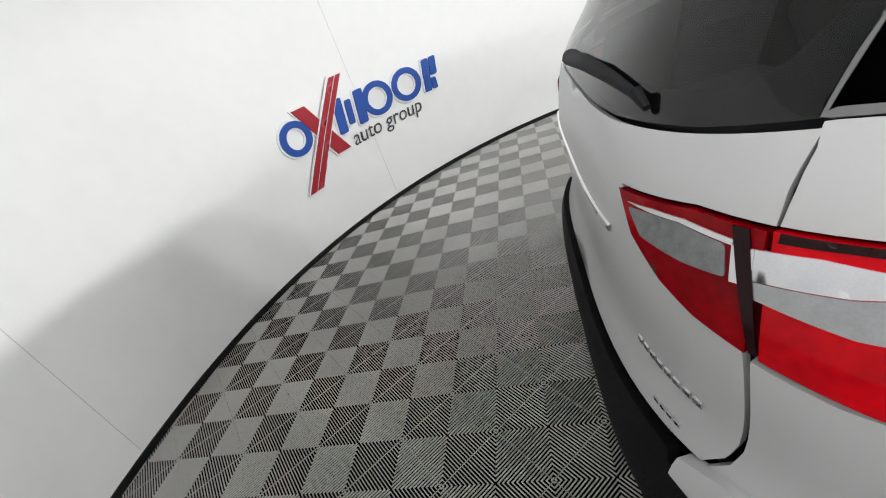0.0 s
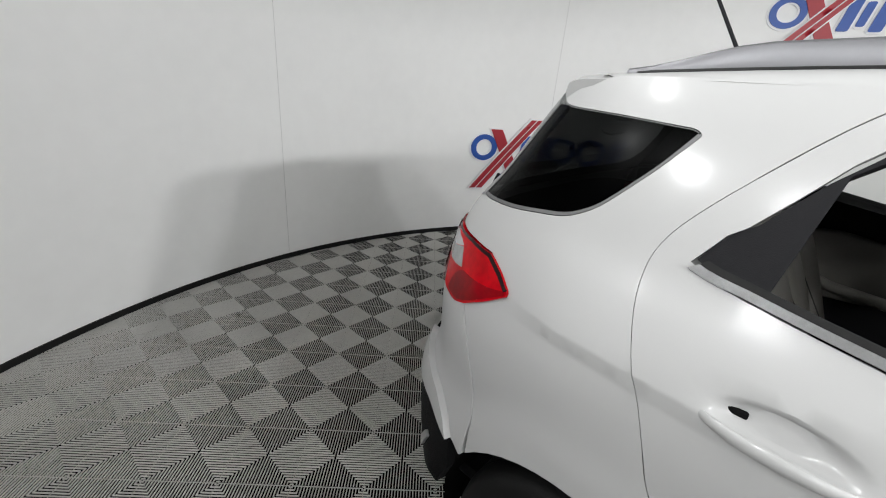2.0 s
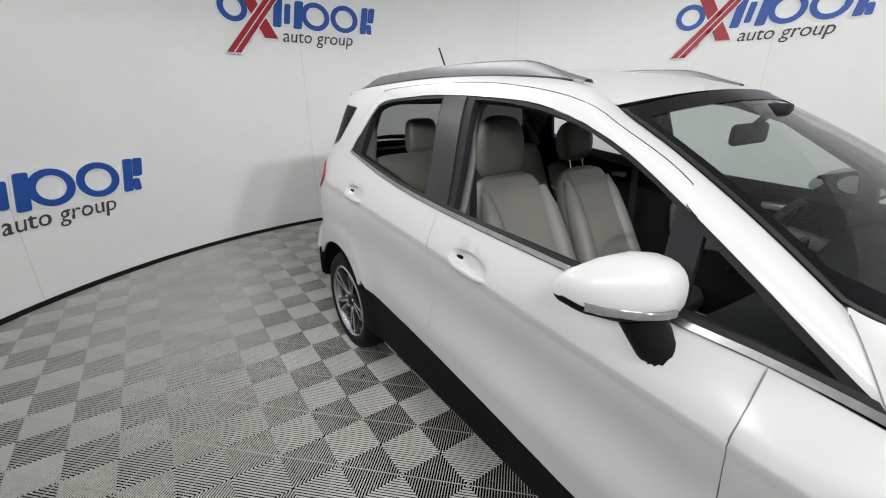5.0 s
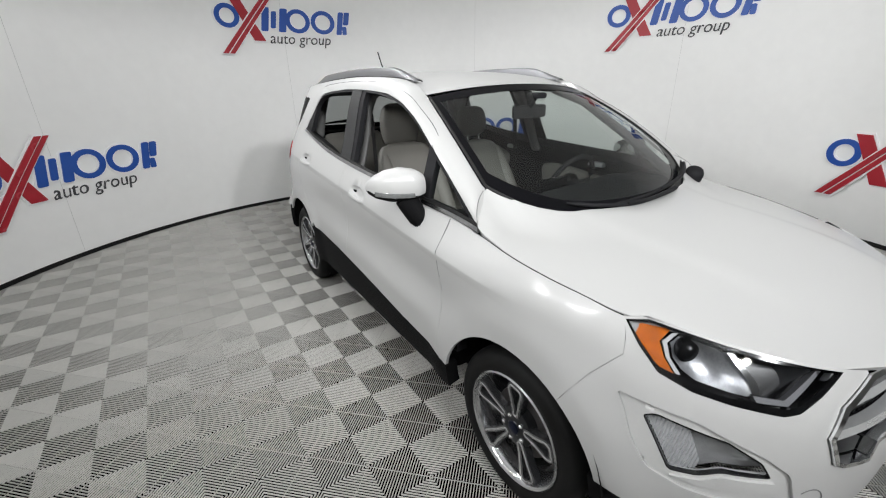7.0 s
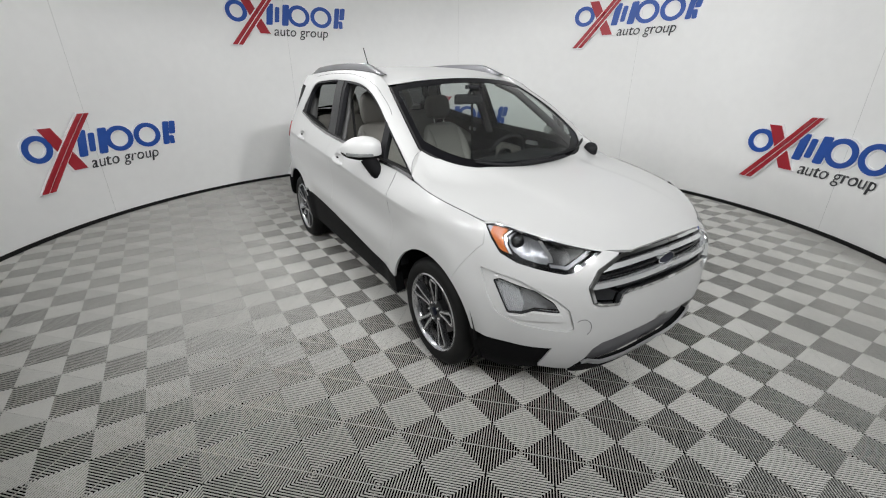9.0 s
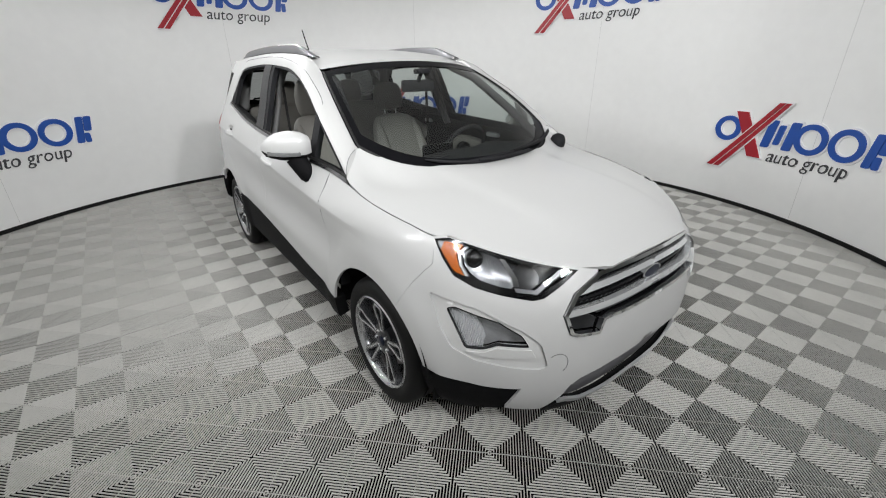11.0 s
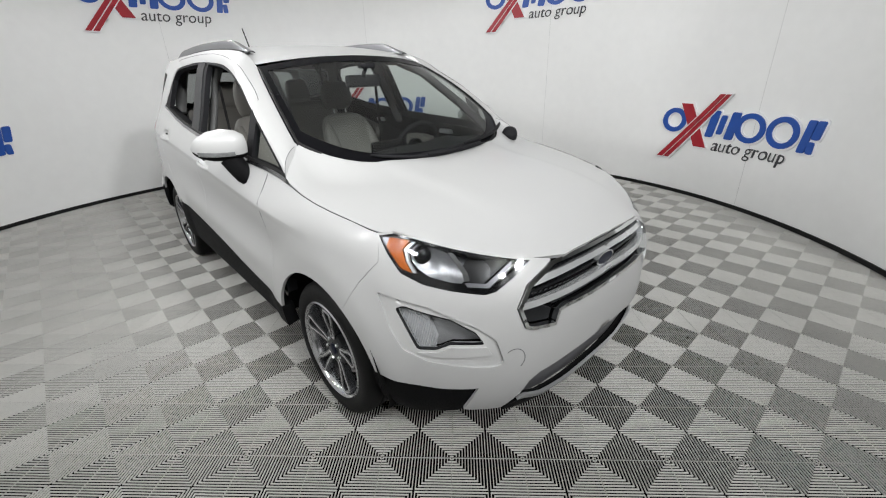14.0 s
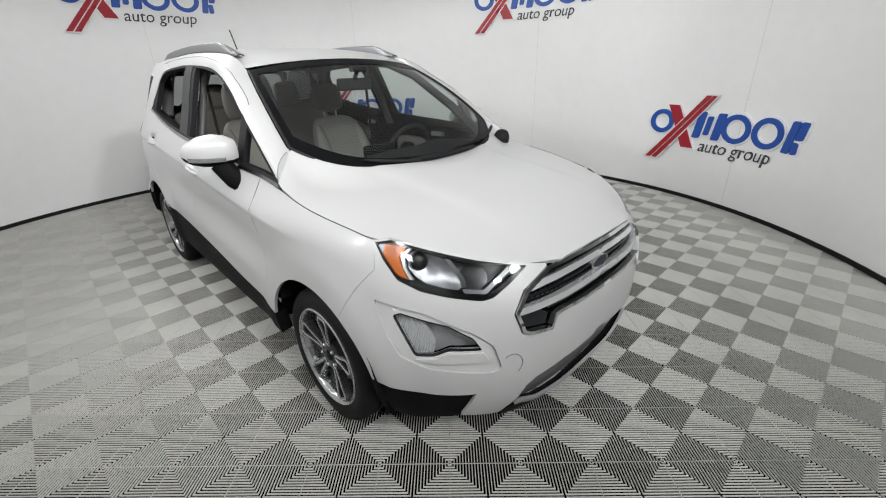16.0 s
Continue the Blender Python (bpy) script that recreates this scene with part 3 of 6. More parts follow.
car = thing("car", "pearl white compact crossover with chrome grille, parked in the booth", "car")
GAP = 0.0009
FOLDS = [[sx(-1.5 + 0.03 * i, CREASE(-1.5 + 0.03 * i) + o) for i in range(92)] for o in (0.006, -0.002, -0.030, -0.040)]
FOLDS += [[sx(cx + 0.112 * q * math.cos(a), cz + 0.013 + 0.040 * q * math.sin(a) + tilt * 0.112 * q * math.cos(a)) for a in [2 * math.pi * i / 28 for i in range(29)]] for cx, cz, tilt in GRIPS for q in (1.0, 0.86, 0.72, 0.58, 0.42, 0.2)]


def skin(name, poly, mat=None, label="", both=True, holes=(), step=0.035, thick=0.014, offset=0.0, gap=GAP, parent=None, closed=False, lines=()):
    """A body panel on the right side and its mirror image on the left, as two parts."""
    made = []
    for k in range(2 if both else 1):
        bm = sheet(on_shell, shrink(poly, gap) if gap else poly, holes, step, thick, offset, closed=closed, lines=lines)
        if k:
            flipped(bm)
        made.append(part(name, bm, mat or M_PAINT, (parent[k] if isinstance(parent, list) else parent) or car, label))
    return made


def whole(name, poly, mat=None, label="", holes=(), step=0.035, thick=0.014, offset=0.0, middle=0.0, parent=None, gap=GAP):
    """A panel across the middle of the nose (middle 0) or the tail (middle 3)."""
    mid = middle * US
    sh = shrink(poly, gap)
    sh = [(mid if abs(p[0] - mid) < 1e-6 else q[0], q[1]) for p, q in zip(poly, sh)]
    bm = sheet(on_shell, sh, holes, step, thick, offset, open_at=lambda a, b: abs(a - mid) < 1e-6)
    for v in bm.verts:
        if abs(v.co.y) < 2e-3:
            v.co.y = 0
    mirrored(bm, weld=True)
    return part(name, bm, mat or M_PAINT, parent or car, label)


# outlines in side view
BELT = curve_of([(-1.19, 1.252), (-1.1, 1.232), (-0.9, 1.196), (-0.7, 1.166), (-0.5, 1.145), (-0.3, 1.128), (-0.1, 1.115), (0.1, 1.104), (0.3, 1.094), (0.5, 1.083), (0.7, 1.066), (0.9, 1.044), (1.05, 1.022)])
WINTOP = curve_of([(-1.19, 1.264), (-1.13, 1.336), (-1.08, 1.397), (-1.035, 1.457), (-1.0, 1.491), (-0.95, 1.512), (-0.86, 1.525), (-0.75, 1.533), (-0.5, 1.541), (-0.25, 1.537), (0.0, 1.52), (0.231, 1.477), (0.42, 1.405), (0.58, 1.318), (0.74, 1.215), (0.9, 1.105), (1.02, 1.03)])
SILL = curve_of([(-0.86, 0.575), (-0.44, 0.548), (0.0, 0.508), (0.48, 0.452), (0.87, 0.415)])
DOOR_EDGE = [(-1.0, 1.556), (-1.05, 1.518), (-1.115, 1.452), (-1.21, 1.345), (-1.255, 1.272), (-1.258, 1.195), (-1.228, 1.10), (-1.176, 0.99), (-1.15, 0.92), (-1.125, 0.84), (-1.07, 0.762), (-0.985, 0.69), (-0.908, 0.60)]


def softened(pts):
    """Corner cutting of an open line."""
    for _ in range(2):
        out = [pts[0]]
        for (a, b), (c, d) in zip(pts, pts[1:]):
            out += [(0.75 * a + 0.25 * c, 0.75 * b + 0.25 * d), (0.25 * a + 0.75 * c, 0.25 * b + 0.75 * d)]
        pts = out + [pts[-1]]
    return pts


DOOR_EDGE = softened(DOOR_EDGE)
HOOD_E = curve_of([(0.9, 1.04), (1.05, 1.021), (1.174, 1.002), (1.37, 0.973), (1.488, 0.954), (1.58, 0.938), (1.707, 0.924), (1.805, 0.901), (1.877, 0.881), (1.983, 0.850), (2.08, 0.838)])

# doors
front_door = [(0.838, 0.422), (0.828, 0.70), (0.825, 0.90), (0.832, BELT(0.832))] + [(x, BELT(x)) for x in (0.7, 0.5, 0.3, 0.1, -0.1, -0.25)] + [(-0.25, 0.9), (-0.25, 0.6), (-0.25, SILL(-0.25)), (0.1, SILL(0.1)), (0.48, SILL(0.48))]
rear_door = [(-0.25, BELT(-0.25))] + [(x, BELT(x)) for x in (-0.4, -0.6, -0.8, -1.0, -1.1)] + [(-1.19, 1.266), (-1.13, 1.340), (-1.08, 1.401), (-1.035, 1.460), (-1.0, 1.494), (-0.95, 1.515), (-0.90, 1.5205), (-0.84, 1.5265), (-0.78, 1.5305), (-0.70, 1.5345), (-0.70, 1.550), (-0.85, 1.557), (-0.98, 1.563)] + DOOR_EDGE + [(-0.86, SILL(-0.86)), (-0.44, SILL(-0.44)), (-0.25, SILL(-0.25)), (-0.25, 0.6), (-0.25, 0.9)]
doors_f = skin("front_door", side_path(front_door), label="white front door", lines=FOLDS)
doors_r = skin("rear_door", side_path(rear_door), label="white rear door", lines=FOLDS)

# front wing: from the door to the bumper gap, over the arch
ARCH_F, ARCH_R = 0.378, 0.395
fender = [(0.838, 0.40)] + arch(AXLE_F, ARCH_F, 0, 166, 55, 16) + [(1.4975, 0.6607), (1.516, 0.6938), (1.5345, 0.7269), (1.553, 0.76), (1.569, 0.781), (1.585, 0.8025), (1.601, 0.824), (1.617, 0.845), (1.602, 0.90), (1.580, 0.936)] + [(x, HOOD_E(x)) for x in (1.5, 1.4, 1.3, 1.2, 1.1, 1.05)] + [(1.0, 1.026), (0.832, BELT(0.832)), (0.825, 0.90), (0.828, 0.70)]
skin("front_wing", side_path(fender), label="white front wing", lines=FOLDS)

# rear quarter: behind the rear door, up to the roof side
QG_EDGE = rounded([(-1.60, 1.515), (-1.56, 1.500), (-1.41, 1.494), (-1.262, 1.484), (-1.246, 1.475), (-1.305, 1.398), (-1.388, 1.308), (-1.448, 1.275), (-1.60, 1.251), (-1.775, 1.233), (-1.788, 1.229)], 0.028, 3)[4:-4]
QGLASS = [(-1.607, 1.502)] + QG_EDGE[1:-1] + [(-1.783, 1.233)]
quarter = arch(AXLE_R, ARCH_R, 0, 137, 38, 14) + DOOR_EDGE[::-1] + [(-0.985, 1.563), (-0.97, 1.574), (-1.09, 1.574), (-1.45, 1.572), (-1.56, 1.55), (-1.60, 1.522)] + QG_EDGE + [(-1.783, 1.228), (-1.791, 1.21), (-1.811, 1.172), (-1.824, 1.139), (-1.70, 1.142), (-1.615, 1.139), (-1.565, 1.113), (-1.530, 1.09), (-1.528, 1.074), (-1.606, 1.024), (-1.661, 0.99), (-1.616, 0.908), (-1.571, 0.796), (-1.547, 0.689)]
skin("rear_quarter", side_path(quarter), label="white rear quarter panel", lines=FOLDS)
quarter_panes = skin("quarter_glass", side_path(QGLASS), M_PRIVACY, "near-black privacy glass", thick=0.006, offset=-0.002, gap=0.002)
skin("glass_seal", side_path(QGLASS), M_SEAL, "grey rubber seal", holes=[[(a, b + 0.0065 * smoothstep(1.42, 1.46, b)) for a, b in shrink(side_path(QGLASS), 0.009)]], thick=0.004, offset=0.0, gap=0.001, step=0.02, parent=quarter_panes)

# the body under the panels, seen in the shut lines
frame_side = [(1.60, 0.925), (1.66, 0.85), (1.62, 0.765), (1.56, 0.70)] + arch(AXLE_F, 0.392, 0, 50, 166, 16) + [(0.86, 0.44), (0.48, SILL(0.48) + 0.02), (0.0, SILL(0.0) + 0.02), (-0.44, SILL(-0.44) + 0.02), (-0.86, SILL(-0.86) + 0.02)] + arch(AXLE_R, 0.408, 0, 38, 137, 14) + [(-1.56, 0.70), (-1.585, 0.79), (-1.63, 0.905), (-1.655, 0.97), (-1.60, 1.015), (-1.515, 1.075), (-1.555, 1.12), (-1.60, 1.15), (-1.78, 1.155), (-1.77, 1.214), (-1.448, 1.262), (-1.38, 1.295), (-1.295, 1.39), (-1.234, 1.475), (-1.26, 1.50), (-1.45, 1.525), (-1.42, 1.56), (-1.09, 1.564), (-0.90, 1.564), (-0.90, 1.522), (-1.02, 1.488), (-1.07, 1.425), (-1.18, 1.285)] + [(x, BELT(x)) for x in (-1.0, -0.6, -0.2, 0.2, 0.6, 0.9)] + [(1.0, 1.0), (1.1, HOOD_E(1.1) - 0.03), (1.3, HOOD_E(1.3) - 0.03), (1.5, HOOD_E(1.5) - 0.03)]
skin("body_frame", side_path(frame_side), M_GAP, "grey body under the shut lines", offset=-0.011, thick=0.0, gap=0, step=0.05, lines=FOLDS)

# sill cladding
sill = [(0.90, 0.405), (0.865, 0.416), (0.48, SILL(0.48) - 0.002), (0.1, SILL(0.1) - 0.002), (-0.24, SILL(-0.24) - 0.002), (-0.44, SILL(-0.44) - 0.002), (-0.86, SILL(-0.86) - 0.002), (-0.90, 0.55), (-0.885, 0.33), (0.9, 0.29)]
skin("sill_cladding", side_path(sill), M_PLASTIC, "black plastic sill cladding", offset=0.002, thick=0.06)

# belt trim, door glass, pillar covers
trim = [(x, BELT(x) + 0.002) for x in (1.0, 0.8, 0.6, 0.4, 0.2, 0.0, -0.2, -0.4, -0.6, -0.8, -1.0, -1.1, -1.192)] + [(x, BELT(x) + 0.0165) for x in (-1.175, -1.1, -1.0, -0.8, -0.6, -0.4, -0.2, 0.0, 0.2, 0.4, 0.6, 0.8, 0.99)]
skin("belt_trim", side_path(trim), M_BELTTRIM, "bright brushed belt strip", offset=0.006, thick=0.012, gap=0.0)
wiper_strip = [(x, BELT(x) + 0.017) for x in (0.99, 0.8, 0.6, 0.4, 0.2, 0.0, -0.2, -0.4, -0.6, -0.8, -1.0, -1.1, -1.175)] + [(x, BELT(x) + 0.029) for x in (-1.165, -1.1, -1.0, -0.8, -0.6, -0.4, -0.2, 0.0, 0.2, 0.4, 0.6, 0.8, 0.975)]
skin("belt_seal", side_path(wiper_strip), M_STRIP, "black rubber window strip", offset=0.003, thick=0.012, gap=0.0)


def dlo(x0, x1, lift=0.026, drop=0.0, n=12):
    xs = [x0 + (x1 - x0) * k / n for k in range(n + 1)]
    return [(x, BELT(x) + lift) for x in xs] + [(x, max(BELT(x) + lift + 0.004, WINTOP(x) - drop)) for x in reversed(xs)]


FRAME = 0.013


def slanted(x0t, x0b, x1t, x1b, lift, drop, n=12):
    """A window outline between slanted ends: x at the top and at the belt, rear and front."""
    low = [(x0b + (x1b - x0b) * k / n) for k in range(n + 1)]
    top = [(x0t + (x1t - x0t) * k / n) for k in range(n + 1)]
    return [(x, BELT(x) + lift) for x in low] + [(x, max(BELT(x) + lift + 0.006, WINTOP(x) - drop)) for x in reversed(top)]


W_REAR = slanted(-1.035, -1.070, -0.445, -0.375, 0.029, FRAME)
W_FRONT = slanted(-0.235, -0.17, 0.585, 0.605, 0.029, FRAME)
W_CORNER = [(0.668, BELT(0.668) + 0.031), (0.80, BELT(0.80) + 0.030), (0.925, BELT(0.925) + 0.028), (0.845, WINTOP(0.845) - 0.018), (0.76, WINTOP(0.76) - 0.017), (0.655, WINTOP(0.655) - 0.017)]
skin("window_frame", side_path(dlo(-1.182, 0.985, 0.020, n=34)), M_TRIM, "black window frame", holes=[side_path(W_REAR), side_path(W_FRONT), side_path(W_CORNER)], offset=-0.003, thick=0.03, gap=0.001)
skin("corner_glass", shrink(side_path(W_CORNER), -0.01), M_GLASS, "clear corner glass", offset=-0.016, thick=0, gap=0)
# the right side's windows are lowered; the left side keeps its panes
for pane, outline, mat in (("front_door_glass", W_FRONT, M_GLASS), ("rear_door_glass", W_REAR, M_REARGLASS)):
    bm = flipped(sheet(on_shell, shrink(side_path(outline), -0.012), (), 0.05, 0.0, -0.02))
    part(pane, bm, mat, car, "clear door glass")
skin("pillar_cover", side_path([(-0.366, BELT(-0.366) + 0.026), (-0.205, BELT(-0.205) + 0.026), (-0.25, 1.35), (-0.285, WINTOP(-0.285) - 0.006), (-0.430, WINTOP(-0.430) - 0.006), (-0.400, 1.35)]), M_PILLAR, "black pillar cover with wrinkled film", offset=0.003, thick=0.012, gap=0)

# roof side: from the window top over to the roof ditch and down the windscreen pillar
ROOF_Z = curve_of([(-1.72, 1.572), (-1.5, 1.602), (-1.2, 1.624), (-0.7, 1.640), (-0.2, 1.634), (0.1, 1.606), (0.25, 1.578), (0.375, 1.550)])


def roof_at(x, y):
    return ROOF_Z(x) - (0.030 + 0.014 * smoothstep(0.1, 0.36, x)) * (abs(y) / 0.57) ** 2.2


def ws_point(s, t):
    """The windscreen: s across (-1 to 1), t up (0 to 1)."""
    bx, by, bz = 1.205 - 0.20 * s * s, 0.674 * s, 1.018 + 0.045 * s * s
    tx, ty, tz = 0.375 - 0.070 * s * s, 0.562 * s, 1.548 - 0.055 * s * s
    b = t * (1 - t)
    return Vector((bx + (tx - bx) * t + 0.10 * b, by + (ty - by) * t + 0.10 * b * s, bz + (tz - bz) * t + 0.085 * b))


INNER = [(-1.50, -0.557, roof_at(-1.50, 0.557)), (-1.4, -0.56, roof_at(-1.4, 0.56)), (-1.0, -0.565, roof_at(-1.0, 0.565)), (-0.5, -0.568, roof_at(-0.5, 0.568)), (0.0, -0.566, roof_at(0.0, 0.566)), (0.2, -0.572, roof_at(0.2, 0.572))]


def outer_point(x):
    z = 1.568 if x < -1.04 else 1.568 + (WINTOP(max(x, -0.90)) - 1.568) * smoothstep(-1.04, -0.80, x)
    return shell(ux(x, z), z)


def spline(points, n):
    """Evenly spread points on a smooth line through the given ones."""
    pts = [Vector(p) for p in points]
    ks = [0.0]
    for a, b in zip(pts, pts[1:]):
        ks.append(ks[-1] + (b - a).length)
    fs = [curve_of([(k, p[i]) for k, p in zip(ks, pts)]) for i in range(3)]
    return [Vector([f(ks[-1] * j / (n - 1)) for f in fs]) for j in range(n)]


N_SIDE = 80
SEAM = [(-1.0, -0.645, 1.556), (-0.94, -0.634, 1.570), (-0.6, -0.622, 1.580), (-0.34, -0.622, 1.582), (-0.12, -0.626, 1.570), (0.178, -0.640, 1.515), (0.369, -0.662, 1.452), (0.50, -0.680, 1.392), (0.575, -0.695, 1.325), (0.60, -0.712, 1.285), (0.612, -0.735, 1.252)]
inner_line = spline(INNER + [tuple(ws_point(-1.012, t)) for t in (0.97, 0.75, 0.5, 0.3, 0.19)], N_SIDE)
outer_line = spline([tuple(outer_point(x)) for x in (-1.47, -1.3, -1.09, -1.02, -0.97, -0.93, -0.88, -0.8, -0.5, 0.0, 0.22, 0.42, 0.58, 0.74, 0.9, 0.985)], N_SIDE)


def side_section(a, b, q):
    """A rounded section from the roof's edge a to the window's top b."""
    k = 0.62
    c = Vector(((a.x + b.x) / 2, min(a.y, b.y), max(a.z, b.z))) * k + (a + b) / 2 * (1 - k)
    return (1 - q) ** 2 * a + 2 * q * (1 - q) * c + q * q * b


side_rows = [[side_section(a, b, j / 10) for j in range(11)] for a, b in zip(inner_line, outer_line)]
side_points = [p for row in side_rows for p in row]
from mathutils.bvhtree import BVHTree
side_tree = BVHTree.FromPolygons(side_points, [(i * 11 + j, i * 11 + j + 1, (i + 1) * 11 + j + 1, (i + 1) * 11 + j) for i in range(N_SIDE - 1) for j in range(10)])
for k in range(2):
    bm = bmesh.new()
    foot = [[p + Vector((o * 0.5, 0.25 * o, -o * 1.25)) for p in side_rows[-1]] for o in (0.006, 0.03, 0.06)]
    loft(bm, [[row[0] - Vector((0, -0.004, 0.02))] + row + [row[-1] + Vector((0, 0.014, -0.004))] for row in side_rows + foot])
    if k:
        flipped(bm)
    part("roof_side", bm, M_PAINT, car, "white roof side and windscreen pillar")
    # the fine dark line of the door's upper edge
    bm = bmesh.new()
    line = spline(SEAM, 40)
    tube(bm, [side_tree.find_nearest(p)[0] for p in line], 0.0015, 6)
    if k:
        flipped(bm)
    part("door_seal", bm, M_STRIP, car, "dark door gap")
    bm = bmesh.new()
    tube(bm, [side_tree.find_nearest(p)[0] for p in (Vector((-0.335, -0.60, 1.60)), Vector((-0.335, -0.622, 1.582)), Vector((-0.345, -0.65, 1.545)))], 0.0016, 6)
    if k:
        flipped(bm)
    part("frame_joint", bm, M_SEAM, car, "fine joint in the door frame")
    # drip channel
    bm = bmesh.new()
    tube(bm, [p + Vector((0, 0.006, 0.001)) for p in inner_line[2:int(N_SIDE * 0.66)]], 0.0055, 6)
    if k:
        flipped(bm)
    part("roof_channel", bm, M_STRIP, car, "black roof channel")

# roof skin
bm = bmesh.new()
rows = []
for i in range(25):
    x = -1.52 + (0.375 + 1.52) * i / 24
    half = 0.552 + 0.016 * smoothstep(-0.3, 0.25, x)
    rows.append([Vector((x - 0.085 * (j / 10) ** 2 * smoothstep(-0.4, 0.37, x), half * j / 10, roof_at(x, half * j / 10))) for j in range(-10, 11)])
loft(bm, rows)
part("roof", bm, M_PAINT, car, "white steel roof")
# spoiler over the tail
bm = bmesh.new()
rows = []
for j in range(-24, 25):
    s = j / 24
    e = smoothstep(0.8, 1.0, abs(s))
    xe, yt, yf = -1.715 + 0.12 * s * s, 0.572 * s, 0.603 * s
    zt = 1.585 - 0.020 * s * s - 0.006 * e
    zl = 1.508 - 0.012 * s * s
    rows.append([Vector((-1.44, yf, roof_at(-1.44, 0.57 * s) - 0.003 - 0.010 * e)), Vector((-1.52, yf * 0.995, roof_at(-1.52, 0.57 * s) + 0.001 - 0.010 * e)), Vector((xe + 0.025, yt, zt)), Vector((xe + 0.006, yt, zt - 0.008)),
                 Vector((xe, yt * 0.995, zt - 0.026)), Vector((xe + 0.004, yt * 0.99, zl + 0.008)), Vector((xe + 0.018, yt * 0.985, zl)), Vector((-1.50, yf * 0.97, zl + 0.004))])
made = loft(bm, rows)
bm.faces.new(made[0])
bm.faces.new(made[-1])
part("spoiler", bm, M_PAINT, car, "white roof spoiler")

# windscreen with black border; its lower corners are rounded by the bonnet
def ws_low(s):
    return 0.205 * min(1.0, abs(s)) ** 5


bm = bmesh.new()
loft(bm, [[ws_point(-1 + 2 * i / 48, ws_low(-1 + 2 * i / 48) + (1 - ws_low(-1 + 2 * i / 48)) * t / 14) for i in range(49)] for t in range(15)])
ws = part("windscreen", bm, M_WINDSCREEN, car, "clear laminated windscreen")
ws.visible_shadow = False
bm = bmesh.new()
for lo, hi, s0, s1 in ((0.0, 0.10, -1.02, 1.02), (0.93, 1.0, -1.02, 1.02), (0.10, 0.93, -1.02, -0.945), (0.10, 0.93, 0.945, 1.02)):
    rows = []
    for t in range(7):
        row = []
        for i in range(41):
            q = s0 + (s1 - s0) * i / 40
            k = lo + (hi - lo) * t / 6
            row.append(ws_point(q, k + ws_low(q) * (1 + 0.3 * t / 6) if lo == 0 else max(k, ws_low(q))) + Vector((0.0015, 0, 0.002)))
        rows.append(row)
    loft(bm, rows)
part("windscreen_border", bm, M_PRIVACYBLACK, car, "black glass border")
bm = bmesh.new()
rim = [ws_point(-1.0, 1 - 0.79 * i / 30) for i in range(31)] + [ws_point(q, ws_low(q)) for q in [-0.985 + 1.97 * i / 60 for i in range(61)]] + [ws_point(1.0, 0.21 + 0.79 * i / 30) for i in range(31)]
tube(bm, [p + Vector((0.001, 0, 0.001)) for p in rim], 0.0065, 6)
part("windscreen_seal", bm, M_STRIP, car, "black rubber windscreen seal")

# bonnet
HOOD_C = curve_of([(0.9, 1.035), (1.15, 1.035), (1.4, 1.022), (1.65, 0.995), (1.85, 0.955), (1.98, 0.910), (2.08, 0.855)])
def hood_edge(x):
    """Half width of the bonnet: its edge lies on the body's side."""
    return -shell(ux(x, HOOD_E(x)), HOOD_E(x)).y


HOOD_Y = curve_of([(x, hood_edge(x)) for x in (0.9, 1.05, 1.2, 1.35, 1.5, 1.6, 1.7, 1.8, 1.88, 1.94, 1.985)] + [(2.03, 0.335), (2.1, 0.25)])


# the bonnet's rear edge, half across: its x and z by y; it sweeps up to the foot of the windscreen pillar
HOOD_RX = curve_of([(0.0, 1.168), (0.17, 1.160), (0.43, 1.100), (0.54, 1.035), (0.60, 0.975), (0.635, 0.925), (0.665, 0.885), (0.70, 0.893), (0.74, 0.915), (0.77, 0.942), (0.80, 0.975)])
HOOD_RZ = curve_of([(0.0, 1.046), (0.17, 1.050), (0.43, 1.072), (0.54, 1.096), (0.60, 1.122), (0.635, 1.142), (0.665, 1.162), (0.70, 1.146), (0.74, 1.118), (0.77, 1.088), (0.80, 1.048)])


def hood_at(x, y):
    q = min(1.15, abs(y) / HOOD_Y(x))
    z = HOOD_C(x) - (HOOD_C(x) - HOOD_E(x)) * q ** 2.4
    ya = abs(y)
    xe = HOOD_RX(ya)
    if x < xe + 0.24:
        qe = min(1.15, ya / HOOD_Y(xe))
        rise = HOOD_RZ(ya) - (HOOD_C(xe) - (HOOD_C(xe) - HOOD_E(xe)) * qe ** 2.4)
        z += rise * min(1.0, max(0.0, 1 - (x - xe) / 0.24)) ** 2.2
    z += 0.010 * smoothstep(0.62, 0.50, abs(y) / (0.82 - 0.12 * x)) * smoothstep(2.03, 1.75, x) * smoothstep(0.95, 1.2, x)
    return z


def on_hood(x, y):
    e = 0.004
    p = Vector((x, y, hood_at(x, y)))
    n = Vector((-(hood_at(x + e, y) - hood_at(x - e, y)) / (2 * e), -(hood_at(x, y + e) - hood_at(x, y - e)) / (2 * e), 1)).normalized()
    return p, n


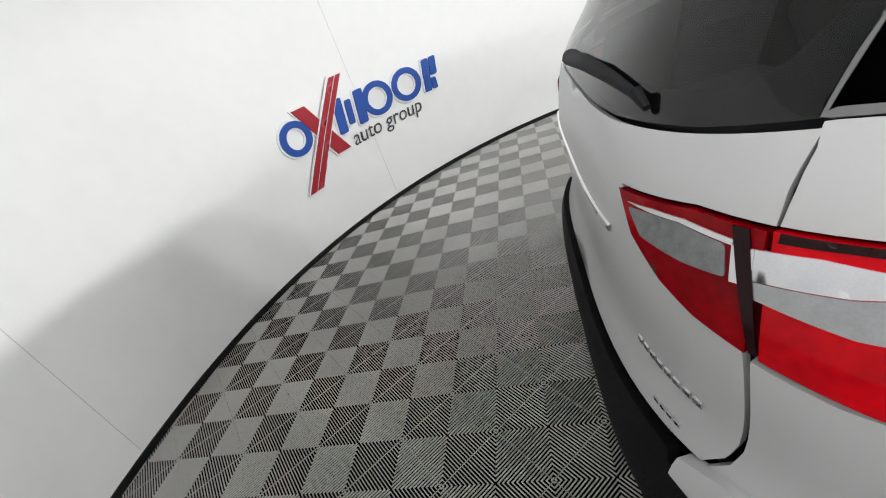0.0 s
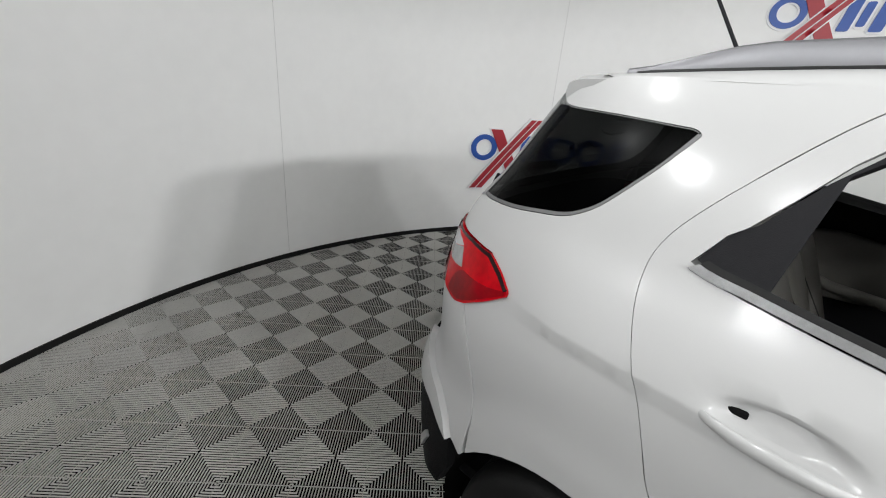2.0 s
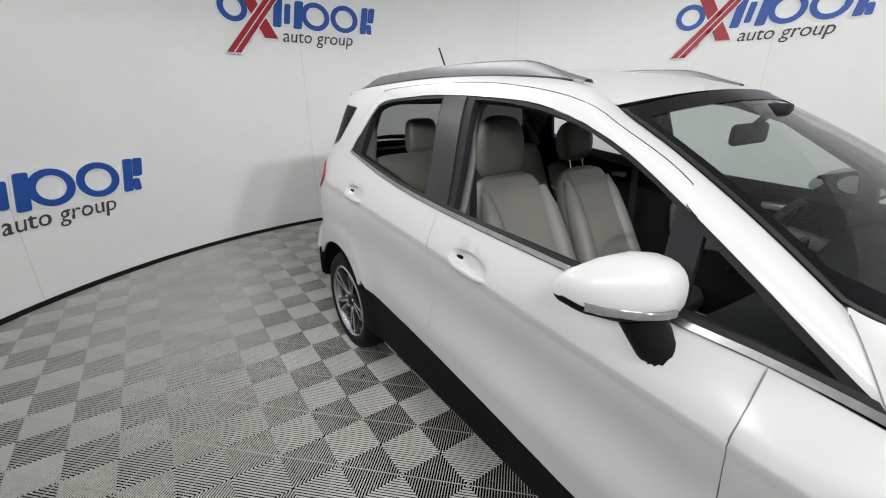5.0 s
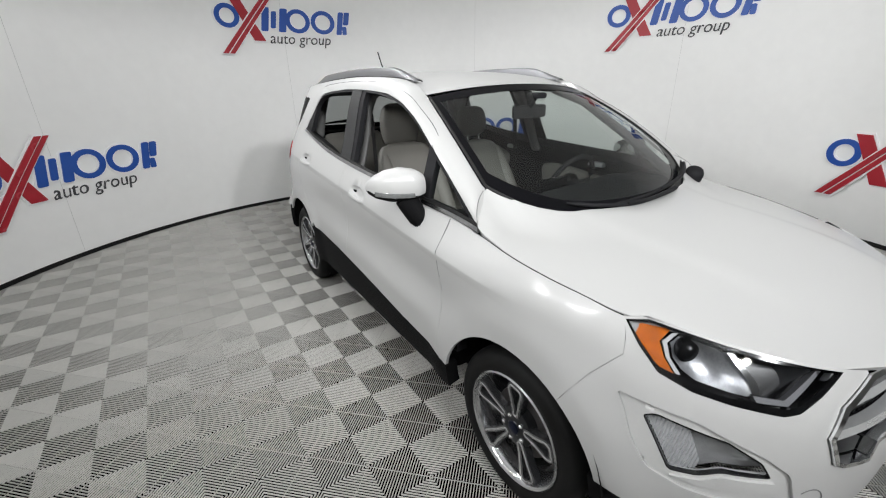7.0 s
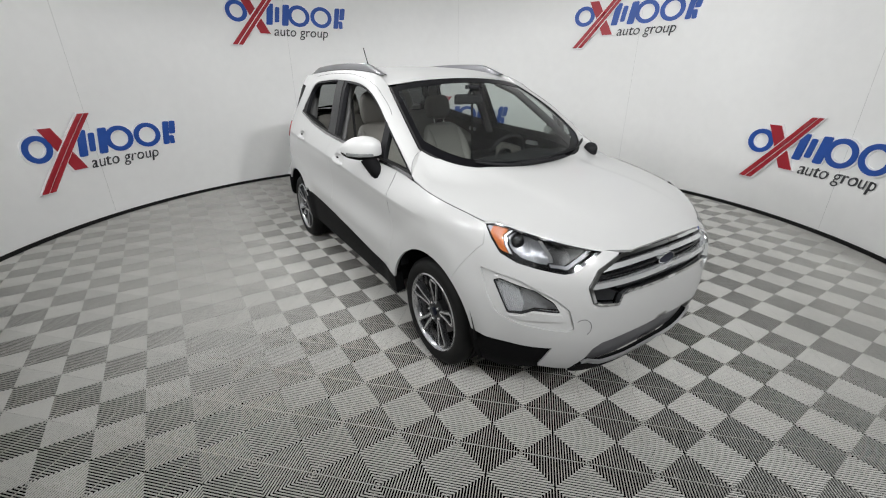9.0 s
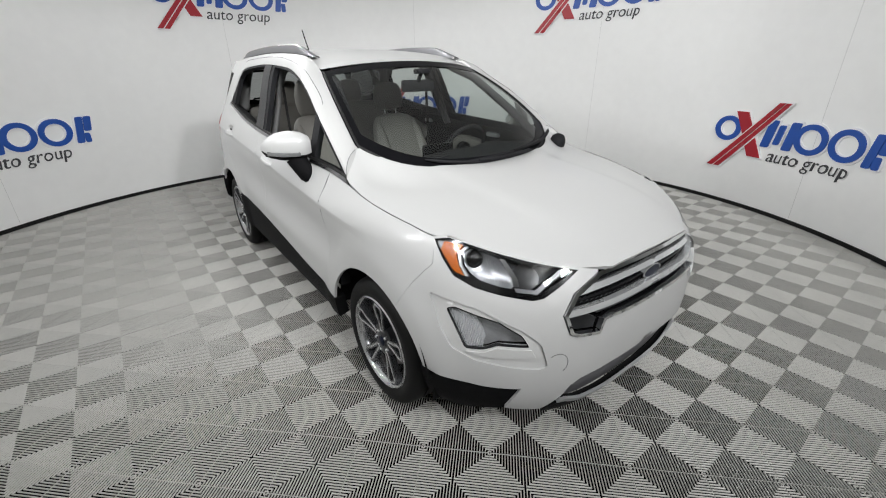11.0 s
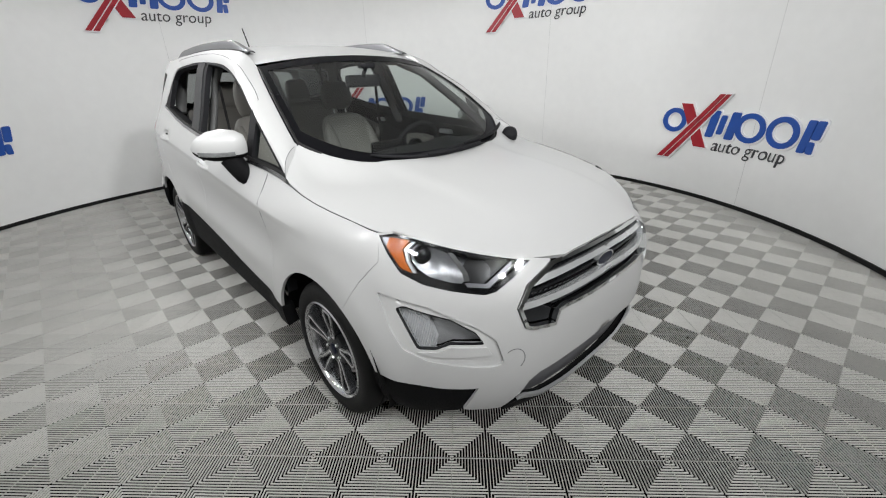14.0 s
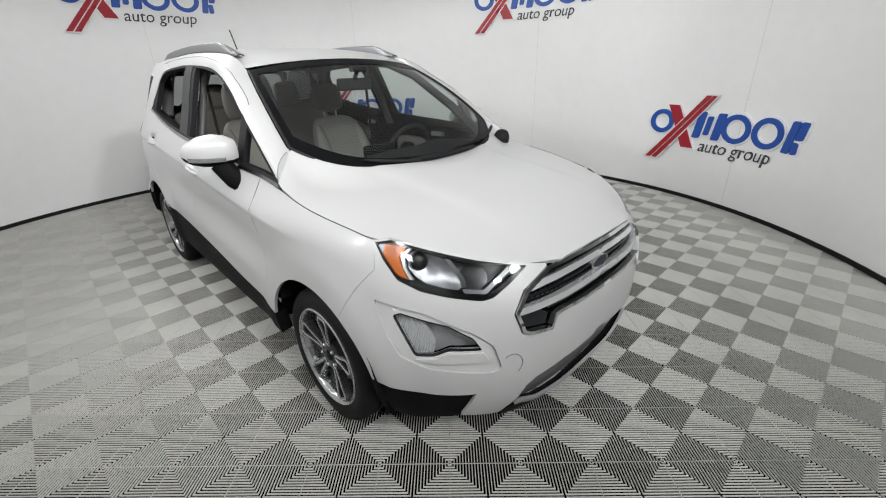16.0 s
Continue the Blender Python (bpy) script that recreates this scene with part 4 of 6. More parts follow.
hood_half = [(HOOD_RX(y), -y) for y in (0.0, 0.1, 0.2, 0.3, 0.4, 0.47, 0.53, 0.58, 0.62, 0.65, 0.668, 0.70, 0.74, 0.77, 0.795)] + [(1.03, -HOOD_Y(1.03)), (1.08, -HOOD_Y(1.08))] + [(x, -HOOD_Y(x)) for x in (1.15, 1.25, 1.35, 1.45, 1.55, 1.63, 1.71, 1.79, 1.86, 1.92, 1.985)] + [(2.048, -0.28), (2.062, -0.15), (2.066, 0.0)]
hood_poly = hood_half + [(x, -y) for x, y in hood_half[-2:0:-1]]
part("bonnet", sheet(on_hood, shrink(hood_poly, 0.0028), (), 0.035, 0.018), M_PAINT, car, "white bonnet with raised middle")

# dark shut lines of the bonnet: along the wing and at the pillar's foot
for k in range(2):
    bm = bmesh.new()
    line = [shell(ux(x, HOOD_E(x)), HOOD_E(x)) + Vector((0, -0.0004, 0.0)) for x in [1.0 + 0.58 * i / 24 for i in range(25)]]
    tube(bm, line, 0.0014, 6)
    if k:
        flipped(bm)
    part("bonnet_gap", bm, M_STRIP, car, "dark bonnet shut line")
    bm = bmesh.new()
    tube(bm, [p + Vector((0.002, -0.001, 0.001)) for p in side_rows[-1][1:]], 0.0014, 6)
    if k:
        flipped(bm)
    part("bonnet_gap", bm, M_GAP, car, "fine joint at the pillar's foot")

# dark joint between front door and wing
for k in range(2):
    bm = bmesh.new()
    tube(bm, [shell(ux(x, z), z) + Vector((0, -0.0003, 0)) for x, z in ((0.832, BELT(0.832) - 0.006), (0.829, 0.98), (0.825, 0.92), (0.8255, 0.86), (0.8265, 0.80))], [0.0017, 0.0016, 0.0014, 0.0012, 0.0008], 6)
    if k:
        flipped(bm)
    part("door_gap", bm, M_GAP, car, "fine joint of door and wing")

# cowl under the windscreen
bm = bmesh.new()
rows = []
for j in range(-16, 17):
    s = j / 16
    a = ws_point(s * 1.02, 0.06)
    x0 = 1.245 - 0.20 * s * s
    rows.append([a + Vector((-0.01, 0, -0.012 - 0.06 * s ** 4)), Vector((x0 - 0.06, 0.62 * s, 0.990)), Vector((x0 - 0.02, 0.62 * s, 0.982)), Vector((x0, 0.62 * s, 0.95))])
loft(bm, rows)
part("cowl", bm, M_PLASTIC, car, "black plastic cowl")

# front bumper with grille, lamp and fog openings
HEADLAMP = [sx(1.588, 0.930), sx(1.640, 0.875), sx(1.70, 0.821), sx(1.778, 0.793), sx(1.858, 0.778), sf(-0.578, 0.764), sf(-0.545, 0.770), sf(-0.48, 0.803), sf(-0.398, 0.847), sf(-0.536, 0.880), sf(-0.598, 0.899), sf(-0.664, 0.923), sx(1.635, 0.940)]
GRILLE = [sf(0, 0.845), sf(-0.187, 0.843), sf(-0.325, 0.833), sf(-0.445, 0.778), sf(-0.498, 0.708), sf(-0.478, 0.632), sf(-0.45, 0.620), sf(-0.352, 0.610), sf(-0.330, 0.658), sf(0, 0.664)]
BEZEL = [sx(1.627, 0.745), sx(1.688, 0.626), sx(1.739, 0.547), sx(1.822, 0.516), sf(-0.572, 0.494), sf(-0.545, 0.507), sf(-0.572, 0.608), sf(-0.622, 0.657), sx(1.812, 0.723)]
FOG = [sx(1.700, 0.697), sx(1.730, 0.713), sf(-0.68, 0.684), sf(-0.625, 0.637), sf(-0.603, 0.587), sf(-0.69, 0.588), sf(-0.722, 0.562), sx(1.785, 0.553)]
upper = [sf(-0.325, 0.840), sf(-0.398, 0.855), sf(-0.536, 0.888), sf(-0.598, 0.907), sf(-0.664, 0.931), sx(1.615, 0.945), sx(1.580, 0.935)] + [sx(1.602, 0.90), sx(1.617, 0.845), sx(1.601, 0.824), sx(1.585, 0.8025), sx(1.569, 0.781), sx(1.553, 0.76), sx(1.5345, 0.7269), sx(1.516, 0.6938), sx(1.4975, 0.6607)] + [sx(x, z) for x, z in arch(AXLE_F, ARCH_F, 0, 55, 15, 8)] + [sx(1.705, 0.402), sx(1.849, 0.398), sf(-0.617, 0.401), sf(-0.637, 0.276), sf(-0.509, 0.252), sf(-0.462, 0.325), sf(-0.440, 0.385), sf(-0.40, 0.414), sf(-0.26, 0.435), (0.0, 0.443)] + GRILLE[::-1][0:8]
whole("front_bumper", upper, M_PAINT, "white front bumper", holes=[rounded(BEZEL, 0.02, 4), HEADLAMP], middle=0.0, step=0.026, gap=0.0005)
skin("bumper_corner", [sx(1.60, 0.405), sx(1.705, 0.398), sx(1.849, 0.394), sf(-0.60, 0.397), sf(-0.62, 0.276), sf(-0.635, 0.235), sx(1.72, 0.18), sx(1.60, 0.19)], M_PLASTIC, "black plastic bumper corner", offset=-0.014, thick=0.02)
whole("lower_intake", [(0.0, 0.46), sf(-0.257, 0.452), sf(-0.42, 0.43), sf(-0.48, 0.355), sf(-0.52, 0.255), sf(-0.44, 0.250), sf(-0.28, 0.262), (0.0, 0.272)], M_RAIL, "dark grey lower intake", offset=-0.03, middle=0.0)
whole("bumper_lip", [(0.0, 0.285), sf(-0.20, 0.279), sf(-0.36, 0.285), sf(-0.44, 0.318), sf(-0.462, 0.315), sf(-0.47, 0.300), sf(-0.44, 0.297), sf(-0.36, 0.264), sf(-0.20, 0.259), (0.0, 0.264)], M_SILVER, "silver lower lip", offset=0.010, thick=0.012, middle=0.0)
whole("bumper_skirt", [(0.0, 0.262), sf(-0.20, 0.257), sf(-0.36, 0.262), sf(-0.45, 0.300), sf(-0.50, 0.262), sf(-0.50, 0.235), sf(-0.44, 0.215), sf(-0.28, 0.205), (0.0, 0.205)], M_PLASTIC, "black skirt under the lip", offset=0.004, thick=0.03, middle=0.0)
JOINT = [(1.612, 0.875), (1.619, 0.845), (1.601, 0.824), (1.585, 0.8025), (1.569, 0.781), (1.553, 0.76), (1.5345, 0.7269), (1.516, 0.6938), (1.4975, 0.6607)]
skin("wing_flange", side_path([(x - 0.016, z + 0.008) for x, z in JOINT] + [(x + 0.016, z - 0.006) for x, z in reversed(JOINT)]), M_PAINT, "white flange behind the bumper joint", offset=-0.0045, thick=0.004, step=0.02, gap=0)
# fog lamp bezels
bezels = skin("fog_bezel", rounded(BEZEL, 0.02, 4), M_BEZEL, "satin silver-white fog lamp surround", holes=[rounded(FOG, 0.016, 4)], offset=-0.008, thick=0.025, step=0.02, gap=0.0012)
skin("fog_pocket", shrink(FOG, -0.004), M_CLEARSHADE, "grey fog pocket", offset=-0.052, thick=0.0, gap=0, step=0.025, parent=bezels)
FOGLAMP = [sx(1.708, 0.690), sx(1.735, 0.703), sx(1.805, 0.692), sx(1.845, 0.60), sf(-0.725, 0.566), sx(1.787, 0.558)]
for k in range(2):
    def ribbed(a, b):
        p, n = on_shell(a, b)
        return p - n * (0.026 + 0.006 * abs(math.sin(math.pi * (a + 0.35 * b) / 0.013))), n
    bm = sheet(ribbed, FOGLAMP, (), 0.0035, 0.02)
    if k:
        flipped(bm)
    part("fog_lamp", bm, M_FOG, bezels[k], "bright ribbed fog lamp")
skin("fog_rim", rounded(shrink(FOG, -0.001), 0.016, 4), M_LAMPBLACK, "black edge of the fog lamp", holes=[rounded(shrink(FOG, 0.006), 0.013, 4)], offset=-0.010, thick=0.012, step=0.02, gap=0, parent=bezels)
skin("fog_lens", FOG, M_LENS, "clear cover", offset=-0.014, thick=0.0, step=0.03, gap=0.001, parent=bezels)
skin("bezel_strip", [sx(1.79, 0.545), sf(-0.72, 0.557), sf(-0.69, 0.582), sf(-0.60, 0.581), sf(-0.585, 0.548), sx(1.85, 0.535)], M_BEZEL, "satin white strip", offset=-0.001, thick=0.012, step=0.025, parent=bezels)

# headlamps: black housing, amber corner, projector, bright blade, clear cover
lamps_f = skin("headlamp", shrink(HEADLAMP, -0.006), M_LAMPBLACK, "clear headlamp with amber corner and projector", offset=-0.055, thick=-0.05, step=0.03, gap=0)
skin("amber_corner", [sx(1.620, 0.929), sx(1.686, 0.925), sx(1.677, 0.894), sx(1.700, 0.860), sx(1.733, 0.825), sx(1.701, 0.833), sx(1.654, 0.864), sx(1.622, 0.896)], M_AMBER, "amber corner reflector", offset=-0.010, thick=0.02, step=0.014, parent=lamps_f)
skin("clear_corner", [sx(1.598, 0.926), sx(1.622, 0.938), sx(1.656, 0.935), sx(1.623, 0.930), sx(1.623, 0.900), sx(1.606, 0.910)], M_CLEARSHADE, "clear corner", offset=-0.010, thick=0.02, step=0.014, gap=0.0005, parent=lamps_f)
skin("light_blade", [sx(1.704, 0.920), sx(1.691, 0.916), sx(1.681, 0.896), sx(1.703, 0.860), sx(1.735, 0.826), sx(1.745, 0.826), sx(1.711, 0.861), sx(1.692, 0.893), sx(1.698, 0.909)], M_CLEARLAMP, "pale bent light blade", offset=-0.007, thick=0.02, step=0.012, gap=0, parent=lamps_f)


def bowl(name, poly, depth, mat, label):
    """A hollow chamber of the lamp: deepest in its middle."""
    cx, cy = sum(p[0] for p in poly) / len(poly), sum(p[1] for p in poly) / len(poly)
    size = max(math.hypot(p[0] - cx, p[1] - cy) for p in poly)
    for k in range(2):
        def place(a, b):
            p, n = on_shell(a, b)
            r = min(1.0, math.hypot(a - cx, (b - cy) * 1.6) / size)
            return p - n * (0.014 + depth * (1 - r * r)), n
        bm = sheet(place, poly, (), 0.010, 0.0)
        if k:
            flipped(bm)
        part(name, bm, mat, lamps_f[k], label)


bowl("reflector", [sx(1.708, 0.915), sx(1.698, 0.895), sx(1.718, 0.862), sx(1.744, 0.838), sx(1.781, 0.818), sx(1.851, 0.804), sx(1.875, 0.801), sx(1.880, 0.818), sx(1.852, 0.847), sx(1.806, 0.889), sx(1.774, 0.904)], 0.040, M_REFLECT, "bright reflector bowl")
bowl("inner_reflector", [sx(1.818, 0.889), sf(-0.450, 0.860), sf(-0.556, 0.801), sx(1.890, 0.811), sx(1.874, 0.832)], 0.050, M_ALLOYDARK, "dark inner chamber")
skin("divider", [sx(1.801, 0.890), sx(1.814, 0.889), sx(1.877, 0.830), sx(1.890, 0.808), sx(1.879, 0.806), sx(1.864, 0.830)], M_CHROME, "chrome divider", offset=-0.010, thick=0.03, step=0.012, gap=0, parent=lamps_f)
skin("lamp_wing", [sx(1.882, 0.803), sf(-0.558, 0.797), sf(-0.455, 0.855), sf(-0.442, 0.854), sf(-0.556, 0.784), sx(1.893, 0.790)], M_RAIL, "grey light bar", offset=-0.012, thick=0.02, step=0.012, gap=0, parent=lamps_f)
skin("lamp_wing", [sf(-0.536, 0.779), sf(-0.418, 0.847), sf(-0.413, 0.842), sf(-0.534, 0.770)], M_SILVER, "silver light bar", offset=-0.010, thick=0.02, step=0.012, gap=0, parent=lamps_f)
for k in range(2):
    c, n = shell_at(*[v / q for v, q in zip(sx(1.736, 0.884), (US, 1))])
    d = Vector((0.86, -0.50, 0.05)).normalized()
    bm = bmesh.new()
    c = c - n * 0.026
    tube(bm, [c - d * 0.03, c + d * 0.008, c + d * 0.010, c + d * 0.002], [0.030, 0.030, 0.025, 0.024], 24, cap=False)
    tube(bm, [c + d * 0.0, c + d * 0.012, c + d * 0.020, c + d * 0.023], [0.025, 0.023, 0.014, 0.001], 24, cap=False)
    if k:
        flipped(bm)
    part("projector", bm, M_GLOSSBLACK, lamps_f[k], "dark projector lens")
skin("lamp_rim", HEADLAMP, M_GLOSSBLACK, "black rim", holes=[[(a + 0.0, b + 0.004) for a, b in shrink(HEADLAMP, 0.012)]], offset=0.0, thick=0.03, step=0.02, gap=0.001, parent=lamps_f)
skin("headlamp_cover", HEADLAMP, M_LENS, "clear cover", offset=0.002, thick=0.0, step=0.03, gap=0.0025, parent=lamps_f)

# fine edge of the tow eye cover
bm = bmesh.new()
arc = [shell_at(uf(-0.513 + 0.038 * math.cos(radians(a)), 0.512 + 0.045 * math.sin(radians(a))), 0.512 + 0.045 * math.sin(radians(a))) for a in range(-50, 131, 12)]
tube(bm, [p + n * 0.0004 for p, n in arc], 0.0016, 6)
part("tow_cover_edge", bm, M_GAP, car, "fine edge of the tow eye cover")

# grille: chrome frame, dark mesh, two bright bars, badge
grille_ob = whole("grille", GRILLE, M_LAMPBLACK, "black grille in a chrome frame", offset=-0.050, thick=-0.045, middle=0.0, gap=-0.004)


def band(line, width, name, mat, label, offset, thick, parent, taper=False):
    """A bar along a line of the nose, mirrored to the other side."""
    n = len(line)
    low, top = [], []
    for k, (y, z) in enumerate(line):
        a, b = line[max(k - 1, 0)], line[min(k + 1, n - 1)]
        t = Vector((b[0] - a[0], b[1] - a[1])).normalized()
        q = Vector((-t.y, t.x)) * width / 2
        if k == 0:
            q = Vector((0, width / 2 if q.y > 0 else -width / 2))
        low.append((y - q.x, z - q.y))
        top.append((y + q.x, z + q.y))
    poly = [sf(min(y, 0), z) for y, z in low] + [sf(min(y, 0), z) for y, z in reversed(top)]
    return whole(name, poly, mat, label, offset=offset, thick=thick, middle=0.0, gap=0.0, step=0.02, parent=parent)


frame_line = [(0, 0.839), (-0.187, 0.836), (-0.322, 0.826), (-0.438, 0.772), (-0.489, 0.707), (-0.471, 0.638), (-0.447, 0.627), (-0.358, 0.617), (-0.337, 0.664), (-0.30, 0.671), (0, 0.671)]
band(frame_line, 0.013, "grille_frame", M_CHROME, "chrome frame", 0.008, 0.05, grille_ob)
band([(0, 0.800), (-0.20, 0.797), (-0.36, 0.786), (-0.42, 0.778)], 0.022, "grille_bar", M_GRILLEBAR, "chrome bar", -0.006, 0.03, grille_ob)
band([(0, 0.722), (-0.20, 0.719), (-0.38, 0.712), (-0.485, 0.706)], 0.024, "grille_bar", M_GRILLEBAR, "chrome bar", -0.006, 0.03, grille_ob)
band([(0, 0.762), (-0.20, 0.760), (-0.38, 0.750), (-0.44, 0.746)], 0.007, "grille_bar", M_ALLOYDARK, "dark bar", -0.030, 0.02, grille_ob)
band([(0, 0.693), (-0.20, 0.691), (-0.35, 0.686)], 0.008, "grille_bar", M_ALLOYDARK, "dark bar", -0.022, 0.02, grille_ob)
skin("corner_insert", [sf(-0.352, 0.666), sf(-0.366, 0.628), sf(-0.445, 0.637), sf(-0.462, 0.646), sf(-0.476, 0.692), sf(-0.40, 0.696)], M_ALLOYDARK, "dark silver corner insert", offset=-0.022, thick=0.01, step=0.02, parent=grille_ob)
# mesh behind the bars
bm = bmesh.new()
for row in range(12):
    z = 0.645 + row * 0.0165
    for k in range(40):
        y = -0.45 + (k + 0.5 * (row % 2)) * 0.023
        if abs(y) < 0.49 - 0.9 * max(0, z - 0.70) and (z > 0.67 or abs(y) > 0.34):
            p, n = shell_at(uf(y, z), z)
            if y > 0:
                p = Vector((p.x, -p.y, p.z))
            box(bm, p.x - 0.046, p.x - 0.038, p.y - 0.009, p.y + 0.009, z - 0.0035, z + 0.0035)
part("grille_mesh", bm, M_LAMPBLACK, grille_ob, "dark honeycomb mesh", smooth=False)
bm = bmesh.new()
p0 = shell(0.0, 0.752)
for rx, rz, x0, x1 in ((0.066, 0.027, -0.060, -0.020),):
    prev = None
    for h, kx in ((x0, 1.0), (x1, 1.0), (x1 + 0.003, 0.93), (x1 + 0.001, 0.86)):
        ring = [bm.verts.new((p0.x + h, rx * kx * math.cos(a), p0.z + rz * kx * math.sin(a))) for a in [2 * math.pi * k / 40 for k in range(40)]]
        if prev:
            for k in range(40):
                bm.faces.new((prev[k], prev[(k + 1) % 40], ring[(k + 1) % 40], ring[k]))
        prev = ring
badge = part("badge", bm, M_CHROME, grille_ob, "oval badge with chrome rim")
bm = bmesh.new()
ring = [bm.verts.new((p0.x - 0.0195, 0.061 * math.cos(a), p0.z + 0.0250 * math.sin(a))) for a in [2 * math.pi * k / 40 for k in range(40)]]
bm.faces.new(ring)
part("badge_face", bm, M_BADGE, badge, "dark blue face")

# rear: tailgate, glass, bumper
T3 = 3 * US
tailgate = [(T3, 1.19), sr(-0.20, 1.190), sr(-0.331, 1.194), sr(-0.424, 1.202), sr(-0.503, 1.210), sr(-0.606, 1.226), sr(-0.611, 1.208), sr(-0.619, 1.172), sr(-0.625, 1.149), sr(-0.627, 1.138), sr(-0.552, 1.138), sr(-0.408, 1.116), sr(-0.460, 1.054), sr(-0.532, 1.016), sr(-0.59, 0.995), sr(-0.645, 0.982), sr(-0.650, 0.950), sr(-0.648, 0.79), sr(-0.640, 0.745), sr(-0.618, 0.705), (T3, 0.70)]
gate = whole("tailgate", tailgate, M_PAINT, "white tailgate", middle=3.0)
backlight = [(T3, 1.195), sr(-0.20, 1.196), sr(-0.331, 1.200), sr(-0.424, 1.208), sr(-0.503, 1.216), sr(-0.604, 1.234), sx(-1.778, 1.243), sx(-1.61, 1.50), sr(-0.50, 1.525), (T3, 1.54)]
whole("tailgate_glass", backlight, M_BACKLIGHT, "tinted tailgate glass", middle=3.0, thick=0.0, gap=0.0)
opening = [(T3, 1.245), sr(-0.30, 1.245), sr(-0.44, 1.252), sr(-0.490, 1.262), sr(-0.522, 1.285), sr(-0.535, 1.32), sr(-0.530, 1.40), sr(-0.515, 1.45), sr(-0.485, 1.485), sr(-0.44, 1.497), sr(-0.30, 1.502), (T3, 1.504)]
skin("tailgate_lining", backlight + opening[::-1], M_TRIM, "dark inner frame of the tailgate glass", offset=-0.03, thick=0.0, gap=0, step=0.05)
rbump = [sr(-0.655, 0.975), sx(-1.80, 0.964), sx(-1.72, 0.966), sx(-1.661, 0.985), sx(-1.616, 0.905), sx(-1.571, 0.793), sx(-1.548, 0.689)] + [sx(x, z) for x, z in arch(AXLE_R, ARCH_R, 0, 139, 141, 1)] + [sx(-1.60, 0.588), sx(-1.727, 0.618), sx(-1.825, 0.62), sr(-0.60, 0.66), sr(-0.600, 0.690), sr(-0.626, 0.705), sr(-0.648, 0.745), sr(-0.655, 0.79), sr(-0.657, 0.95)]
skin("rear_bumper", rbump, M_PAINT, "white rear bumper corner", offset=0.004)
skin("bumper_ledge", [sr(-0.602, 0.70), sr(-0.655, 0.722), sx(-1.80, 0.712), sx(-1.70, 0.680), sx(-1.63, 0.632), sx(-1.604, 0.592), sx(-1.727, 0.620), sx(-1.825, 0.622), sr(-0.602, 0.662)], M_PAINT, "white ledge of the rear bumper", offset=0.026, thick=0.03, step=0.025)
rlow = [(T3, 0.695), sr(-0.45, 0.695), sr(-0.58, 0.690), sr(-0.602, 0.655), sx(-1.825, 0.616), sx(-1.727, 0.614), sx(-1.60, 0.584), sx(-1.592, 0.50), sx(-1.638, 0.385), sx(-1.78, 0.33), sr(-0.7, 0.28), (T3, 0.25)]
whole("rear_bumper_lower", rlow, M_PLASTIC, "black plastic lower bumper", middle=3.0, offset=0.016, thick=0.03)
skin("rear_reflector", [sx(-1.74, 0.42), sx(-1.70, 0.50), sx(-1.715, 0.51), sx(-1.755, 0.44)], M_SILVER, "narrow pale insert", offset=0.026, thick=0.01, gap=0)
# tail lamps: an outer part on the body and an inner part on the tailgate
LAMP_OUT = [sr(-0.628, 1.136), sx(-1.70, 1.139), sx(-1.606, 1.137), sx(-1.556, 1.112), sx(-1.518, 1.083), sx(-1.516, 1.070), sx(-1.575, 1.030), sx(-1.655, 0.985), sx(-1.70, 0.970), sx(-1.78, 0.969), sr(-0.662, 0.984)]
LAMP_IN = [sr(-0.625, 1.134), sr(-0.552, 1.135), sr(-0.412, 1.113), sr(-0.463, 1.057), sr(-0.533, 1.019), sr(-0.59, 0.998), sr(-0.650, 0.985)]
lamps_r = skin("tail_lamp", LAMP_OUT[:1] + rounded(LAMP_OUT, 0.022, 5)[6:-6] + LAMP_OUT[-1:], M_RED, "red tail lamp with clear insert", offset=0.007, thick=0.03, step=0.015, gap=0.0008)
lamps_i = skin("tailgate_lamp", LAMP_IN, M_REDDARK, "red inner tail lamp with grey insert", offset=0.007, thick=0.03, step=0.015, gap=0.0008)
LEAF_UP = [sx(-1.846, 1.112), sx(-1.802, 1.119), sx(-1.757, 1.116), sx(-1.732, 1.108), sx(-1.760, 1.097), sx(-1.790, 1.088), sx(-1.851, 1.078)]
LEAF_LOW = [sx(-1.851, 1.077), sx(-1.790, 1.087), sx(-1.760, 1.096), sx(-1.733, 1.105), sx(-1.722, 1.090), sx(-1.706, 1.060), sx(-1.740, 1.054), sx(-1.790, 1.049), sx(-1.852, 1.060)]
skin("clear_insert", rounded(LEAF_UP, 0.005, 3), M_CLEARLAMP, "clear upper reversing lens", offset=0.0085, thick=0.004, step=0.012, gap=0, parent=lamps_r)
# lower half of the same clear lens, its shade put into the colour
skin("clear_insert", rounded(LEAF_LOW, 0.005, 3), M_CLEARSHADE, "clear lower reversing lens, shade painted in grey", offset=0.0085, thick=0.004, step=0.012, gap=0, parent=lamps_r)
skin("seam_bar", [sx(-1.849, 1.132), sx(-1.839, 1.133), sx(-1.845, 1.06), sx(-1.847, 0.992), sx(-1.852, 0.992), sx(-1.854, 1.05)], M_SMOKE, "smoked bar at the lamp's seam", offset=0.0105, thick=0.004, step=0.012, gap=0, parent=lamps_r)
